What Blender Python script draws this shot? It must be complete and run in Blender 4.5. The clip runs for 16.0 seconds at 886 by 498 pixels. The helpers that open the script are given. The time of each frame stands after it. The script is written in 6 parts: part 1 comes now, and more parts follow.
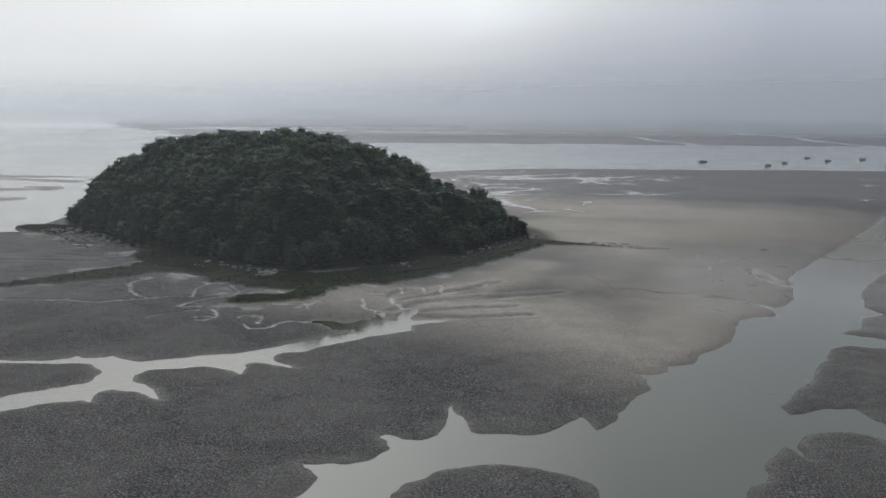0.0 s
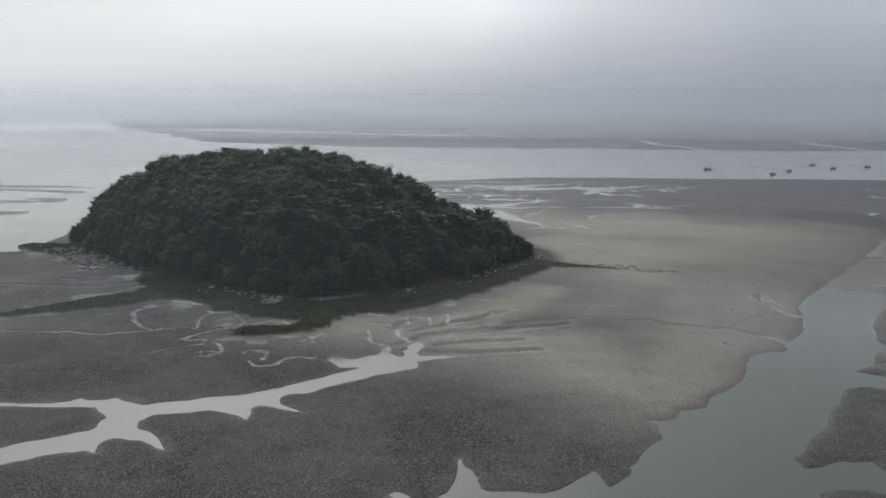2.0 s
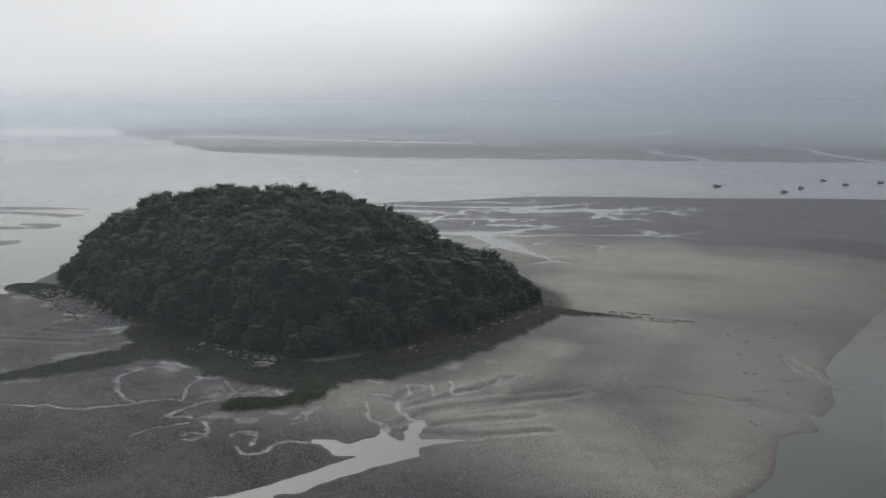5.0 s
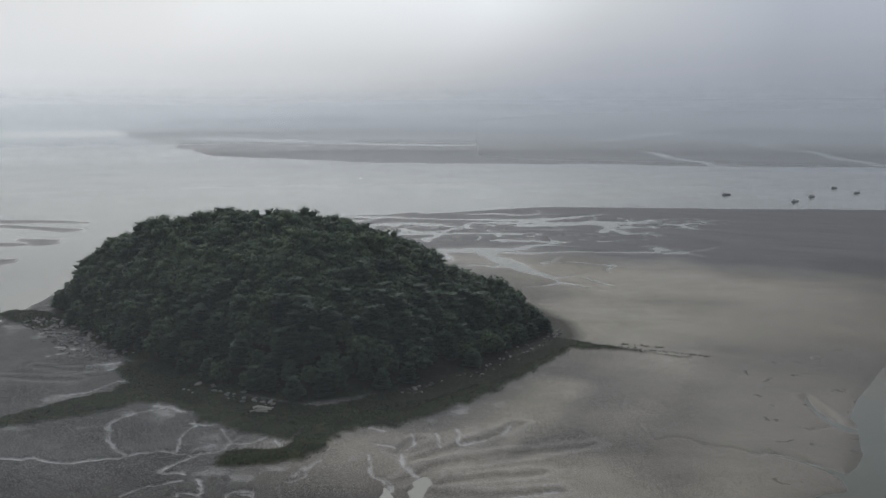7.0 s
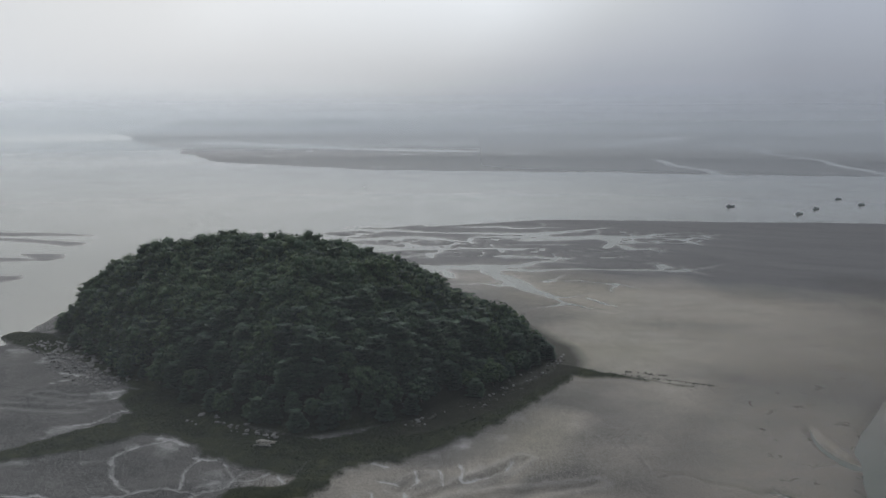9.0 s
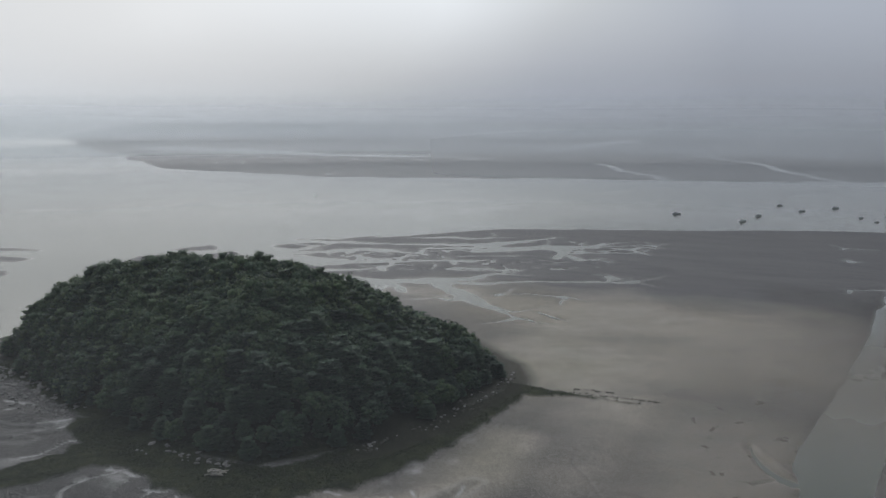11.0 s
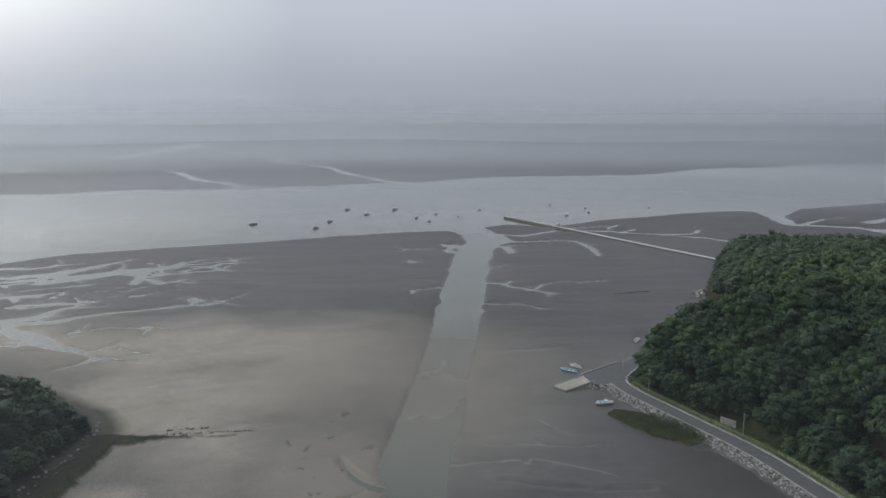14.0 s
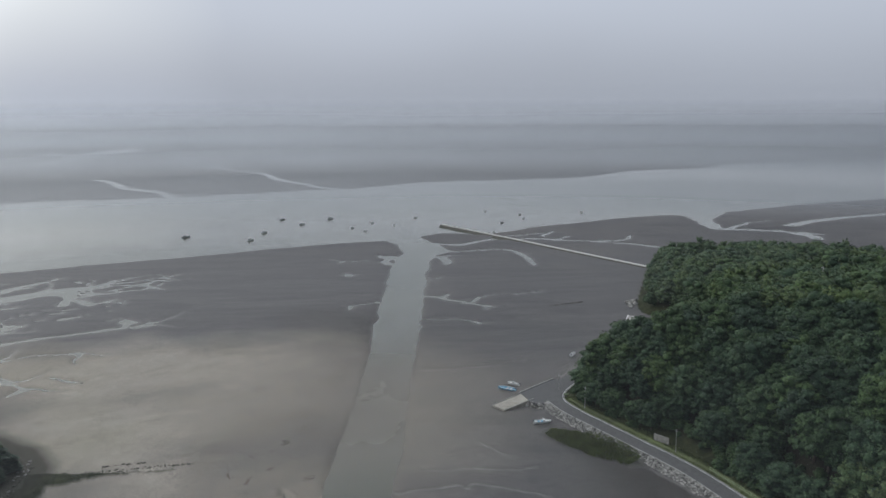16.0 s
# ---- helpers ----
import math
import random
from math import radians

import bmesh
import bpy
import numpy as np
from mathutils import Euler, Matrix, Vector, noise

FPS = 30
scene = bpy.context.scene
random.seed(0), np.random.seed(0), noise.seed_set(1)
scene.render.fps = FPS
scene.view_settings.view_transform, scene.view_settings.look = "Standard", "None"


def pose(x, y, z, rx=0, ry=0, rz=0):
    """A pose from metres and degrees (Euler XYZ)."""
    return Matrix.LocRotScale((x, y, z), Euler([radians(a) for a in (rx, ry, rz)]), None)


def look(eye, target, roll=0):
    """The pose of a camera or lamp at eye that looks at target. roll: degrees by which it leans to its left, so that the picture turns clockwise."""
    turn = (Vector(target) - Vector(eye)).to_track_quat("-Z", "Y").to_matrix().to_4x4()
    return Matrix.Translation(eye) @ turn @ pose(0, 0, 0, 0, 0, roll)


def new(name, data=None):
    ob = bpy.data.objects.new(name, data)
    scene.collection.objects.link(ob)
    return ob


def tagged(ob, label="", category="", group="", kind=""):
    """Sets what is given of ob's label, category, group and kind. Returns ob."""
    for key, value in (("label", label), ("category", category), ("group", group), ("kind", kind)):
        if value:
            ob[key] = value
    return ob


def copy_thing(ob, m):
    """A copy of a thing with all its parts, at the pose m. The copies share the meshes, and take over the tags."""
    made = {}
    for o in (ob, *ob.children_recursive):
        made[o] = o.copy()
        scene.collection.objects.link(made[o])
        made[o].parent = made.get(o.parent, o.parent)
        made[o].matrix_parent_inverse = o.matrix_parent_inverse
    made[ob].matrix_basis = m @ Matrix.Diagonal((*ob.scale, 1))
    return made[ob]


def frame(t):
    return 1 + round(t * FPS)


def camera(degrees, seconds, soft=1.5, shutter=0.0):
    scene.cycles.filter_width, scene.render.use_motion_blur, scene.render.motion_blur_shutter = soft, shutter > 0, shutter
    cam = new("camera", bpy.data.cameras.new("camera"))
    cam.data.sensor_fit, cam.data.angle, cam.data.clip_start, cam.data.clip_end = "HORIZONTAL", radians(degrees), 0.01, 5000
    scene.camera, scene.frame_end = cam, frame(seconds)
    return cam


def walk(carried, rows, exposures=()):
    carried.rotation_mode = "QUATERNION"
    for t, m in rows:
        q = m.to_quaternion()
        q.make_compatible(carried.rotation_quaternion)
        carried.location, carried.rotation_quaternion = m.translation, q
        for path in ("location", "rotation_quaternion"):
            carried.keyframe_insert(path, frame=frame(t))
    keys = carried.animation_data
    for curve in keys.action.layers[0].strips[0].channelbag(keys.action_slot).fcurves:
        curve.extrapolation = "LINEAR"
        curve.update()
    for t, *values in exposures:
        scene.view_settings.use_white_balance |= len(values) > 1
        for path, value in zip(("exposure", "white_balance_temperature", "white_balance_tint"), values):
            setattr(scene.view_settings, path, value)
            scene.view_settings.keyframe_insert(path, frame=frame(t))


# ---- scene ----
# camera: a drone climbing over a tidal inlet, then turning to its right
cam = camera(54.99, 16.0)
ROWS = [  # seconds, x, y, z, yaw, pitch, lean
    (0.0, -0.00, 0.00, 42.59, -0.14, -9.42, 0.05),
    (0.5, -0.36, 0.74, 44.38, -0.12, -9.40, 0.01),
    (1.0, -0.66, 1.41, 46.08, -0.06, -9.41, 0.02),
    (1.5, -0.86, 2.13, 47.72, -0.01, -9.45, 0.06),
    (2.0, -1.00, 3.10, 49.41, 0.01, -9.51, 0.04),
    (2.5, -1.03, 4.52, 51.18, 0.06, -9.52, 0.02),
    (3.0, -0.98, 6.42, 53.02, 0.14, -9.52, 0.01),
    (3.5, -0.89, 8.76, 54.94, 0.23, -9.50, 0.00),
    (4.0, -0.79, 11.35, 56.92, 0.26, -9.47, -0.01),
    (4.2, -0.76, 12.42, 57.71, 0.22, -9.46, -0.01),
    (6.5, -1.10, 27.34, 66.61, 0.57, -9.56, -0.10),
    (7.0, -1.19, 28.26, 68.47, 0.59, -9.60, -0.14),
    (7.5, -1.22, 28.88, 70.32, 0.68, -9.60, -0.09),
    (8.0, -1.24, 29.27, 72.16, 0.73, -9.59, -0.06),
    (8.5, -1.23, 29.49, 73.98, 0.77, -9.55, -0.05),
    (8.7, -1.23, 29.56, 74.70, 0.85, -9.53, -0.04),
    (10.8, -0.49, 28.20, 81.35, -0.90, -9.44, -0.02),
    (11.0, -0.51, 27.97, 81.92, -2.36, -9.41, -0.01),
    (11.5, -0.57, 27.38, 83.32, -8.18, -9.36, 0.07),
    (12.0, -0.73, 26.82, 84.73, -15.53, -9.41, 0.14),
    (12.5, -1.00, 26.39, 86.25, -22.33, -9.47, 0.15),
    (13.0, -1.36, 26.11, 87.96, -26.82, -9.47, 0.12),
    (13.5, -1.75, 25.95, 89.85, -29.47, -9.44, 0.08),
    (14.0, -2.11, 25.86, 91.82, -30.53, -9.43, 0.05),
    (14.5, -2.39, 25.81, 93.84, -31.07, -9.44, 0.04),
    (15.0, -2.55, 25.76, 95.88, -31.74, -9.46, -0.01),
    (15.5, -2.63, 25.71, 97.94, -32.96, -9.48, -0.13),
    (16.0, -2.66, 25.64, 99.99, -34.93, -9.50, -0.25),
]
walk(cam, [(t, pose(x, y, z, 90 + pitch, -lean, yaw)) for t, x, y, z, yaw, pitch, lean in ROWS],
     [(0.0, 0.18), (4.0, 0.1), (7.0, 0.03), (10.8, -0.02), (12.5, 0.12), (14.0, 0.3), (16.0, 0.36)])

# ---- world and light: bright overcast, the sun veiled behind cloud ----
SUN_AZ, SUN_EL = radians(-19), radians(27)          # azimuth from +y towards +x
SUN = Vector((math.sin(SUN_AZ) * math.cos(SUN_EL), math.cos(SUN_AZ) * math.cos(SUN_EL), math.sin(SUN_EL)))
world = bpy.data.worlds.new("overcast")
scene.world = world
world.use_nodes = True


class Nodes:
    """A short hand for node trees."""

    def __init__(self, tree):
        self.tree = tree
        tree.nodes.clear()

    def add(self, kind, **values):
        node = self.tree.nodes.new(kind)
        for key, value in values.items():
            if key == "blend_type":
                node.blend_type = value
            elif key == "operation":
                node.operation = value
            elif key == "data_type":
                node.data_type = value
        return node

    def link(self, a, b):
        self.tree.links.new(a, b)

    def feed(self, socket, value):
        if isinstance(value, bpy.types.NodeSocket):
            self.link(value, socket)
        elif value is not None:
            socket.default_value = value

    def math(self, operation, a, b=None, c=None, clamp=False):
        node = self.add("ShaderNodeMath", operation=operation)
        node.use_clamp = clamp
        for socket, value in zip(node.inputs, (a, b, c)):
            self.feed(socket, value)
        return node.outputs[0]

    def vec(self, operation, a, b=None):
        node = self.add("ShaderNodeVectorMath", operation=operation)
        self.feed(node.inputs[0], a)
        self.feed(node.inputs[1], b)
        return node.outputs["Value"] if operation in ("DOT_PRODUCT", "LENGTH") else node.outputs["Vector"]

    def mix(self, factor, a, b, blend="MIX"):
        node = self.add("ShaderNodeMix", data_type="RGBA")
        node.blend_type = blend
        self.feed(node.inputs["Factor"], factor)
        self.feed(node.inputs[6], a)
        self.feed(node.inputs[7], b)
        return node.outputs[2]

    def noise(self, vector, scale, detail=4.0, rough=0.55, distort=0.0, out="Fac"):
        node = self.add("ShaderNodeTexNoise")
        self.feed(node.inputs["Vector"], vector)
        self.feed(node.inputs["Scale"], scale)
        self.feed(node.inputs["Detail"], detail)
        self.feed(node.inputs["Roughness"], rough)
        self.feed(node.inputs["Distortion"], distort)
        return node.outputs[out]

    def ramp(self, value, *stops):
        node = self.add("ShaderNodeValToRGB")
        ramp = node.color_ramp
        while len(ramp.elements) < len(stops):
            ramp.elements.new(0.5)
        for element, (place, colour) in zip(ramp.elements, stops):
            element.position = place
            element.color = (*colour, 1) if isinstance(colour, tuple) else (colour, colour, colour, 1)
        self.feed(node.inputs[0], value)
        return node.outputs[0]

    def remap(self, value, a, b, c=0.0, d=1.0):
        node = self.add("ShaderNodeMapRange")
        for key, v in (("Value", value), ("From Min", a), ("From Max", b), ("To Min", c), ("To Max", d)):
            self.feed(node.inputs[key], v)
        return node.outputs[0]

    def bump(self, height, strength, distance, normal=None):
        node = self.add("ShaderNodeBump")
        self.feed(node.inputs["Height"], height)
        self.feed(node.inputs["Strength"], strength)
        self.feed(node.inputs["Distance"], distance)
        if normal is not None:
            self.feed(node.inputs["Normal"], normal)
        return node.outputs[0]


w = Nodes(world.node_tree)
way = w.add("ShaderNodeTexCoord").outputs["Generated"]
sky = w.add("ShaderNodeTexSky")
sky.sky_type, sky.sun_disc = "NISHITA", False
sky.sun_elevation, sky.sun_rotation = SUN_EL, SUN_AZ
sky.air_density, sky.dust_density = 1.5, 4.0
# a veil of cloud: brightest below the hidden sun, fading evenly round the horizon and thinner overhead
split = w.add("ShaderNodeSeparateXYZ")
w.link(way, split.inputs[0])
drift = w.math("SUBTRACT", w.noise(w.vec("MULTIPLY", way, (1.0, 1.0, 2.2)), 2.6, 2.0, 0.4, 0.3), 0.5)
azimuth = w.math("ADD", w.math("ARCTAN2", split.outputs[0], split.outputs[1]), w.math("MULTIPLY", drift, 0.35))
height = w.math("ADD", w.math("ARCSINE", split.outputs[2]), w.math("MULTIPLY", drift, 0.05))


def bearing(*stops):
    """Cloud colours by compass bearing in degrees."""
    return w.ramp(w.remap(azimuth, radians(-180), radians(180)), *[((d + 180) / 360, tuple(c * f for f in tint)) for d, c, tint in stops])


CLEAR, BLUE = (0.94, 1.0, 1.07), (0.90, 0.985, 1.15)
upper = bearing((-180, 0.20, BLUE), (-80, 0.40, BLUE), (-38, 0.66, CLEAR), (-16, 0.74, CLEAR), (-1, 0.88, CLEAR), (9, 0.62, CLEAR), (21, 0.47, BLUE), (42, 0.46, BLUE), (62, 0.44, BLUE), (110, 0.25, BLUE), (180, 0.20, BLUE))
lower = bearing((-180, 0.20, BLUE), (-80, 0.44, BLUE), (-30, 0.74, CLEAR), (-16, 0.68, CLEAR), (-2, 0.54, CLEAR), (10, 0.42, BLUE), (21, 0.35, BLUE), (42, 0.33, BLUE), (62, 0.33, BLUE), (110, 0.24, BLUE), (180, 0.20, BLUE))
rise = w.remap(height, radians(0.5), radians(7.5))
rise = w.math("MULTIPLY", w.math("MULTIPLY", rise, rise), w.math("SUBTRACT", 3.0, w.math("MULTIPLY", rise, 2.0)))
cloud = w.mix(rise, lower, upper)
toward = w.vec("DOT_PRODUCT", way, tuple(SUN))
zenith = w.ramp(w.remap(toward, -1.0, 1.0), (0.0, (0.12, 0.138, 0.165)), (0.45, (0.17, 0.192, 0.228)), (0.7, (0.38, 0.415, 0.475)), (0.87, (0.60, 0.645, 0.71)), (0.94, (1.15, 1.2, 1.26)), (0.975, (2.5, 2.55, 2.6)), (1.0, (4.6, 4.6, 4.6)))
cloud = w.mix(w.remap(height, radians(10), radians(34)), cloud, zenith)
air = w.add("ShaderNodeBackground")
w.link(sky.outputs[0], air.inputs[0])
air.inputs[1].default_value = 0.06
deck = w.add("ShaderNodeBackground")
w.link(cloud, deck.inputs[0])
deck.inputs[1].default_value = 1.0
both = w.add("ShaderNodeMixShader")
both.inputs[0].default_value = 0.95
w.link(air.outputs[0], both.inputs[1])
w.link(deck.outputs[0], both.inputs[2])
w.link(both.outputs[0], w.add("ShaderNodeOutputWorld").inputs[0])

sun = new("sun", bpy.data.lights.new("sun", "SUN"))
sun.data.energy, sun.data.angle, sun.data.color = 0.4, radians(170), (1.0, 0.995, 0.985)
sun.matrix_world = look(SUN * 500, (0, 0, 0))


# ---- materials ----
def material(name, build):
    mat = bpy.data.materials.new(name)
    mat.use_nodes = True
    n = Nodes(mat.node_tree)
    shader = n.add("ShaderNodeBsdfPrincipled")
    n.link(shader.outputs[0], n.add("ShaderNodeOutputMaterial").inputs[0])
    build(n, shader.inputs)
    return mat


def place(n):
    return n.add("ShaderNodeNewGeometry").outputs["Position"]


def local(n):
    return n.add("ShaderNodeTexCoord").outputs["Object"]


def attr(n, name):
    node = n.add("ShaderNodeAttribute")
    node.attribute_name = name
    return node.outputs["Fac"]


def mud_nodes(n, s):
    p = place(n)
    sand, grass, wood_and_shade, clay, wet_and_shade, silt = (attr(n, k) for k in ("sand", "grass", "wood_and_shade", "clay", "wet_and_shade", "silt"))
    fine = n.noise(p, 3.8, 5.0, 0.68)
    grit = n.noise(p, 9.0, 2.0, 0.6)
    broad = n.noise(p, 0.045, 5.0, 0.55, 0.8)
    mid = n.noise(p, 0.22, 5.0, 0.6, 0.5)
    shells = n.ramp(n.math("ADD", n.math("MULTIPLY", fine, 0.6), n.math("MULTIPLY", grit, 0.4)),
                    (0.42, (0.008, 0.0076, 0.0072)), (0.5, (0.052, 0.0505, 0.0485)), (0.595, (0.28, 0.272, 0.262)))
    shells = n.mix(n.remap(broad, 0.35, 0.65), shells, n.mix(0.4, shells, (0.21, 0.198, 0.186, 1)))
    shells = n.mix(n.remap(mid, 0.45, 0.7, 0.0, 0.38), shells, (0.09, 0.086, 0.082, 1))
    sands = n.ramp(n.math("ADD", n.math("MULTIPLY", mid, 0.55), n.math("MULTIPLY", fine, 0.45)),
                   (0.3, (0.235, 0.212, 0.175)), (0.5, (0.315, 0.283, 0.240)), (0.7, (0.390, 0.352, 0.300)))
    clays = n.ramp(n.math("ADD", n.math("MULTIPLY", mid, 0.7), n.math("MULTIPLY", fine, 0.3)),
                   (0.32, (0.052, 0.050, 0.051)), (0.5, (0.079, 0.076, 0.077)), (0.68, (0.107, 0.103, 0.104)))
    turf = n.ramp(n.math("ADD", n.math("MULTIPLY", mid, 0.5), n.math("MULTIPLY", fine, 0.5)),
                  (0.34, (0.008, 0.011, 0.005)), (0.5, (0.021, 0.027, 0.010)), (0.66, (0.058, 0.060, 0.026)))
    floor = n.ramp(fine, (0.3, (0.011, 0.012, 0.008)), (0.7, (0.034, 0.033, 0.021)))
    lay = n.add("ShaderNodeMapping")
    lay.vector_type = "TEXTURE"
    lay.inputs["Rotation"].default_value = (0, 0, radians(-28))
    lay.inputs["Scale"].default_value = (9.0, 1.6, 1.0)
    n.link(p, lay.inputs["Vector"])
    lines = n.noise(lay.outputs[0], 0.11, 6.0, 0.62, 1.2)
    clays = n.mix(1.0, clays, n.ramp(lines, (0.34, (0.78, 0.79, 0.81)), (0.5, (1.0, 1.0, 1.0)), (0.66, (1.16, 1.15, 1.14))), "MULTIPLY")
    colour = n.mix(clay, shells, clays)
    grain = n.math("ADD", n.math("MULTIPLY", fine, 0.6), n.math("MULTIPLY", grit, 0.4))
    sands = n.mix(1.0, sands, n.ramp(grain, (0.41, (0.64, 0.64, 0.63)), (0.5, (0.98, 0.98, 0.98)), (0.60, (1.28, 1.28, 1.28))), "MULTIPLY")
    film = n.noise(n.vec("ADD", p, (310.0, 90.0, 0.0)), 0.011, 4.0, 0.5, 0.7)
    sands = n.mix(n.remap(film, 0.45, 0.68, 0.0, 0.55), sands, n.mix(1.0, sands, (0.80, 0.82, 0.66, 1), "MULTIPLY"))
    streaks = n.noise(n.vec("MULTIPLY", p, (0.35, 1.3, 1.0)), 0.05, 6.0, 0.6, 1.4)
    sands = n.mix(1.0, sands, n.ramp(streaks, (0.33, (0.90, 0.90, 0.90)), (0.5, (1.0, 1.0, 1.0)), (0.66, (1.06, 1.06, 1.06))), "MULTIPLY")
    colour = n.mix(n.math("MULTIPLY", sand, n.remap(broad, 0.3, 0.7, 0.85, 1.05), clamp=True), colour, sands)
    colour = n.mix(n.math("MULTIPLY", wet_and_shade, 0.7), colour, n.mix(1.0, colour, (0.43, 0.395, 0.335, 1), "MULTIPLY"))
    colour = n.mix(n.math("MULTIPLY", silt, n.remap(n.math("ADD", n.math("MULTIPLY", mid, 0.6), n.math("MULTIPLY", fine, 0.4)), 0.42, 0.56, 0.25, 1.0), clamp=True), colour, (0.47, 0.463, 0.45, 1))
    colour = n.mix(grass, colour, turf)
    colour = n.mix(wood_and_shade, colour, floor)
    n.feed(s["Base Color"], colour)
    dry = n.math("MAXIMUM", grass, wood_and_shade)
    rough = n.remap(n.math("MAXIMUM", n.math("MAXIMUM", clay, wet_and_shade), n.math("MULTIPLY", sand, 0.75)), 0.0, 1.0, 0.9, 0.62)
    rough = n.math("SUBTRACT", rough, n.math("MULTIPLY", wet_and_shade, 0.3))
    rough = n.math("SUBTRACT", rough, n.math("MULTIPLY", silt, 0.35))
    n.feed(s["Roughness"], n.math("MAXIMUM", n.math("ADD", rough, n.remap(mid, 0.3, 0.7, -0.07, 0.07)), dry))
    n.feed(s["IOR"], 1.32)
    smooth = n.math("SUBTRACT", 1.0, n.math("MAXIMUM", n.math("MULTIPLY", clay, 0.75), n.math("MULTIPLY", sand, 0.5)), clamp=True)
    n.feed(s["Normal"], n.bump(n.math("ADD", n.math("MULTIPLY", fine, 0.7), n.math("MULTIPLY", grit, 0.3)), smooth, 0.35))


def water_nodes(n, s):
    p = place(n)
    silt = n.noise(p, 0.012, 4.0, 0.5, 0.6)
    colour = n.ramp(silt, (0.3, (0.060, 0.068, 0.050)), (0.7, (0.088, 0.094, 0.068)))
    # sand-coloured over one reach of the channel, fading outwards
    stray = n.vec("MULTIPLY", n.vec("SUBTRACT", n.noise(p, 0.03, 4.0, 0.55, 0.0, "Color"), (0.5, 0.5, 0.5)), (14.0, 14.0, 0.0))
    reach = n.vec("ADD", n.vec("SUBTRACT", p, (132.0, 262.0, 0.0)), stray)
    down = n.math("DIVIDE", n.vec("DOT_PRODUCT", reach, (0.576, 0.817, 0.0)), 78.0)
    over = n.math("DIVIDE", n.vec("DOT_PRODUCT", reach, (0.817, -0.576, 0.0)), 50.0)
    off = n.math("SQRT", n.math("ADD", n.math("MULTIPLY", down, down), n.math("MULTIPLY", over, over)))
    sandy_reach = n.remap(off, 0.25, 1.0, 1.0, 0.0)
    colour = n.mix(n.math("MULTIPLY", sandy_reach, 0.75, clamp=True), colour, (0.175, 0.160, 0.130, 1))
    n.feed(s["Base Color"], colour)
    n.feed(s["Roughness"], n.math("ADD", n.remap(n.noise(p, 0.02, 4.0, 0.6, 1.0), 0.35, 0.65, 0.05, 0.13), n.math("MULTIPLY", sandy_reach, 0.2, clamp=True)))
    n.feed(s["Specular IOR Level"], n.remap(sandy_reach, 0.0, 1.0, 0.5, 0.38))
    n.feed(s["IOR"], 1.333)
    ripple = n.noise(n.vec("MULTIPLY", p, (0.5, 1.0, 1.0)), 0.9, 5.0, 0.6)
    swell = n.noise(p, 0.06, 3.0, 0.5)
    n.feed(s["Normal"], n.bump(n.math("ADD", n.math("MULTIPLY", ripple, 0.35), swell), 0.03, 0.10))


def leaf_nodes(n, s):
    p = place(n)
    tint = attr(n, "tint")
    own = n.add("ShaderNodeObjectInfo").outputs["Random"]
    each = n.math("FRACT", n.math("ADD", tint, n.math("MULTIPLY", own, 0.4)))
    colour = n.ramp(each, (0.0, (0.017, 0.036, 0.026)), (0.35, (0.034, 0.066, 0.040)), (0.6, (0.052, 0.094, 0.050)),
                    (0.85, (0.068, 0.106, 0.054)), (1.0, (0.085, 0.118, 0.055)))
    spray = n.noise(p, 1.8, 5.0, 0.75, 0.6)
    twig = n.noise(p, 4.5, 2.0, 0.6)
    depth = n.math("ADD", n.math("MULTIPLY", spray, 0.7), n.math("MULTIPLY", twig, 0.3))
    # noise paints shaded gaps and bright tips between leaf clusters into the colour
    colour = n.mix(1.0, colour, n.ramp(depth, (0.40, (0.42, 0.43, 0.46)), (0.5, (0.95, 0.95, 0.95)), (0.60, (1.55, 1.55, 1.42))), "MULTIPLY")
    lush_lit = attr(n, "lush_lit")
    colour = n.mix(n.math("MULTIPLY", lush_lit, 0.6), colour, n.mix(1.0, colour, (1.34, 1.30, 0.74, 1), "MULTIPLY"))
    n.feed(s["Base Color"], colour)
    n.feed(s["Roughness"], 0.7)
    n.feed(s["Specular IOR Level"], 0.25)
    n.feed(s["Normal"], n.bump(depth, 0.8, 0.6))


def plain(colour, rough=0.7, metal=0.0, grain=3.0, spread=0.25, bump=0.1, depth=0.02):
    def build(n, s):
        p = local(n)
        a = n.noise(p, grain, 5.0, 0.6)
        b = n.noise(p, grain * 0.17, 3.0, 0.5, 0.5)
        mixed = n.math("ADD", n.math("MULTIPLY", a, 0.5), n.math("MULTIPLY", b, 0.5))
        lo, hi = (tuple(c * f for c in colour) for f in (1 - spread, 1 + spread))
        n.feed(s["Base Color"], n.ramp(mixed, (0.3, lo), (0.7, hi)))
        n.feed(s["Roughness"], n.remap(a, 0.3, 0.7, max(rough - 0.1, 0.02), min(rough + 0.1, 1.0)))
        n.feed(s["Metallic"], metal)
        if bump:
            n.feed(s["Normal"], n.bump(a, bump, depth))
    return build


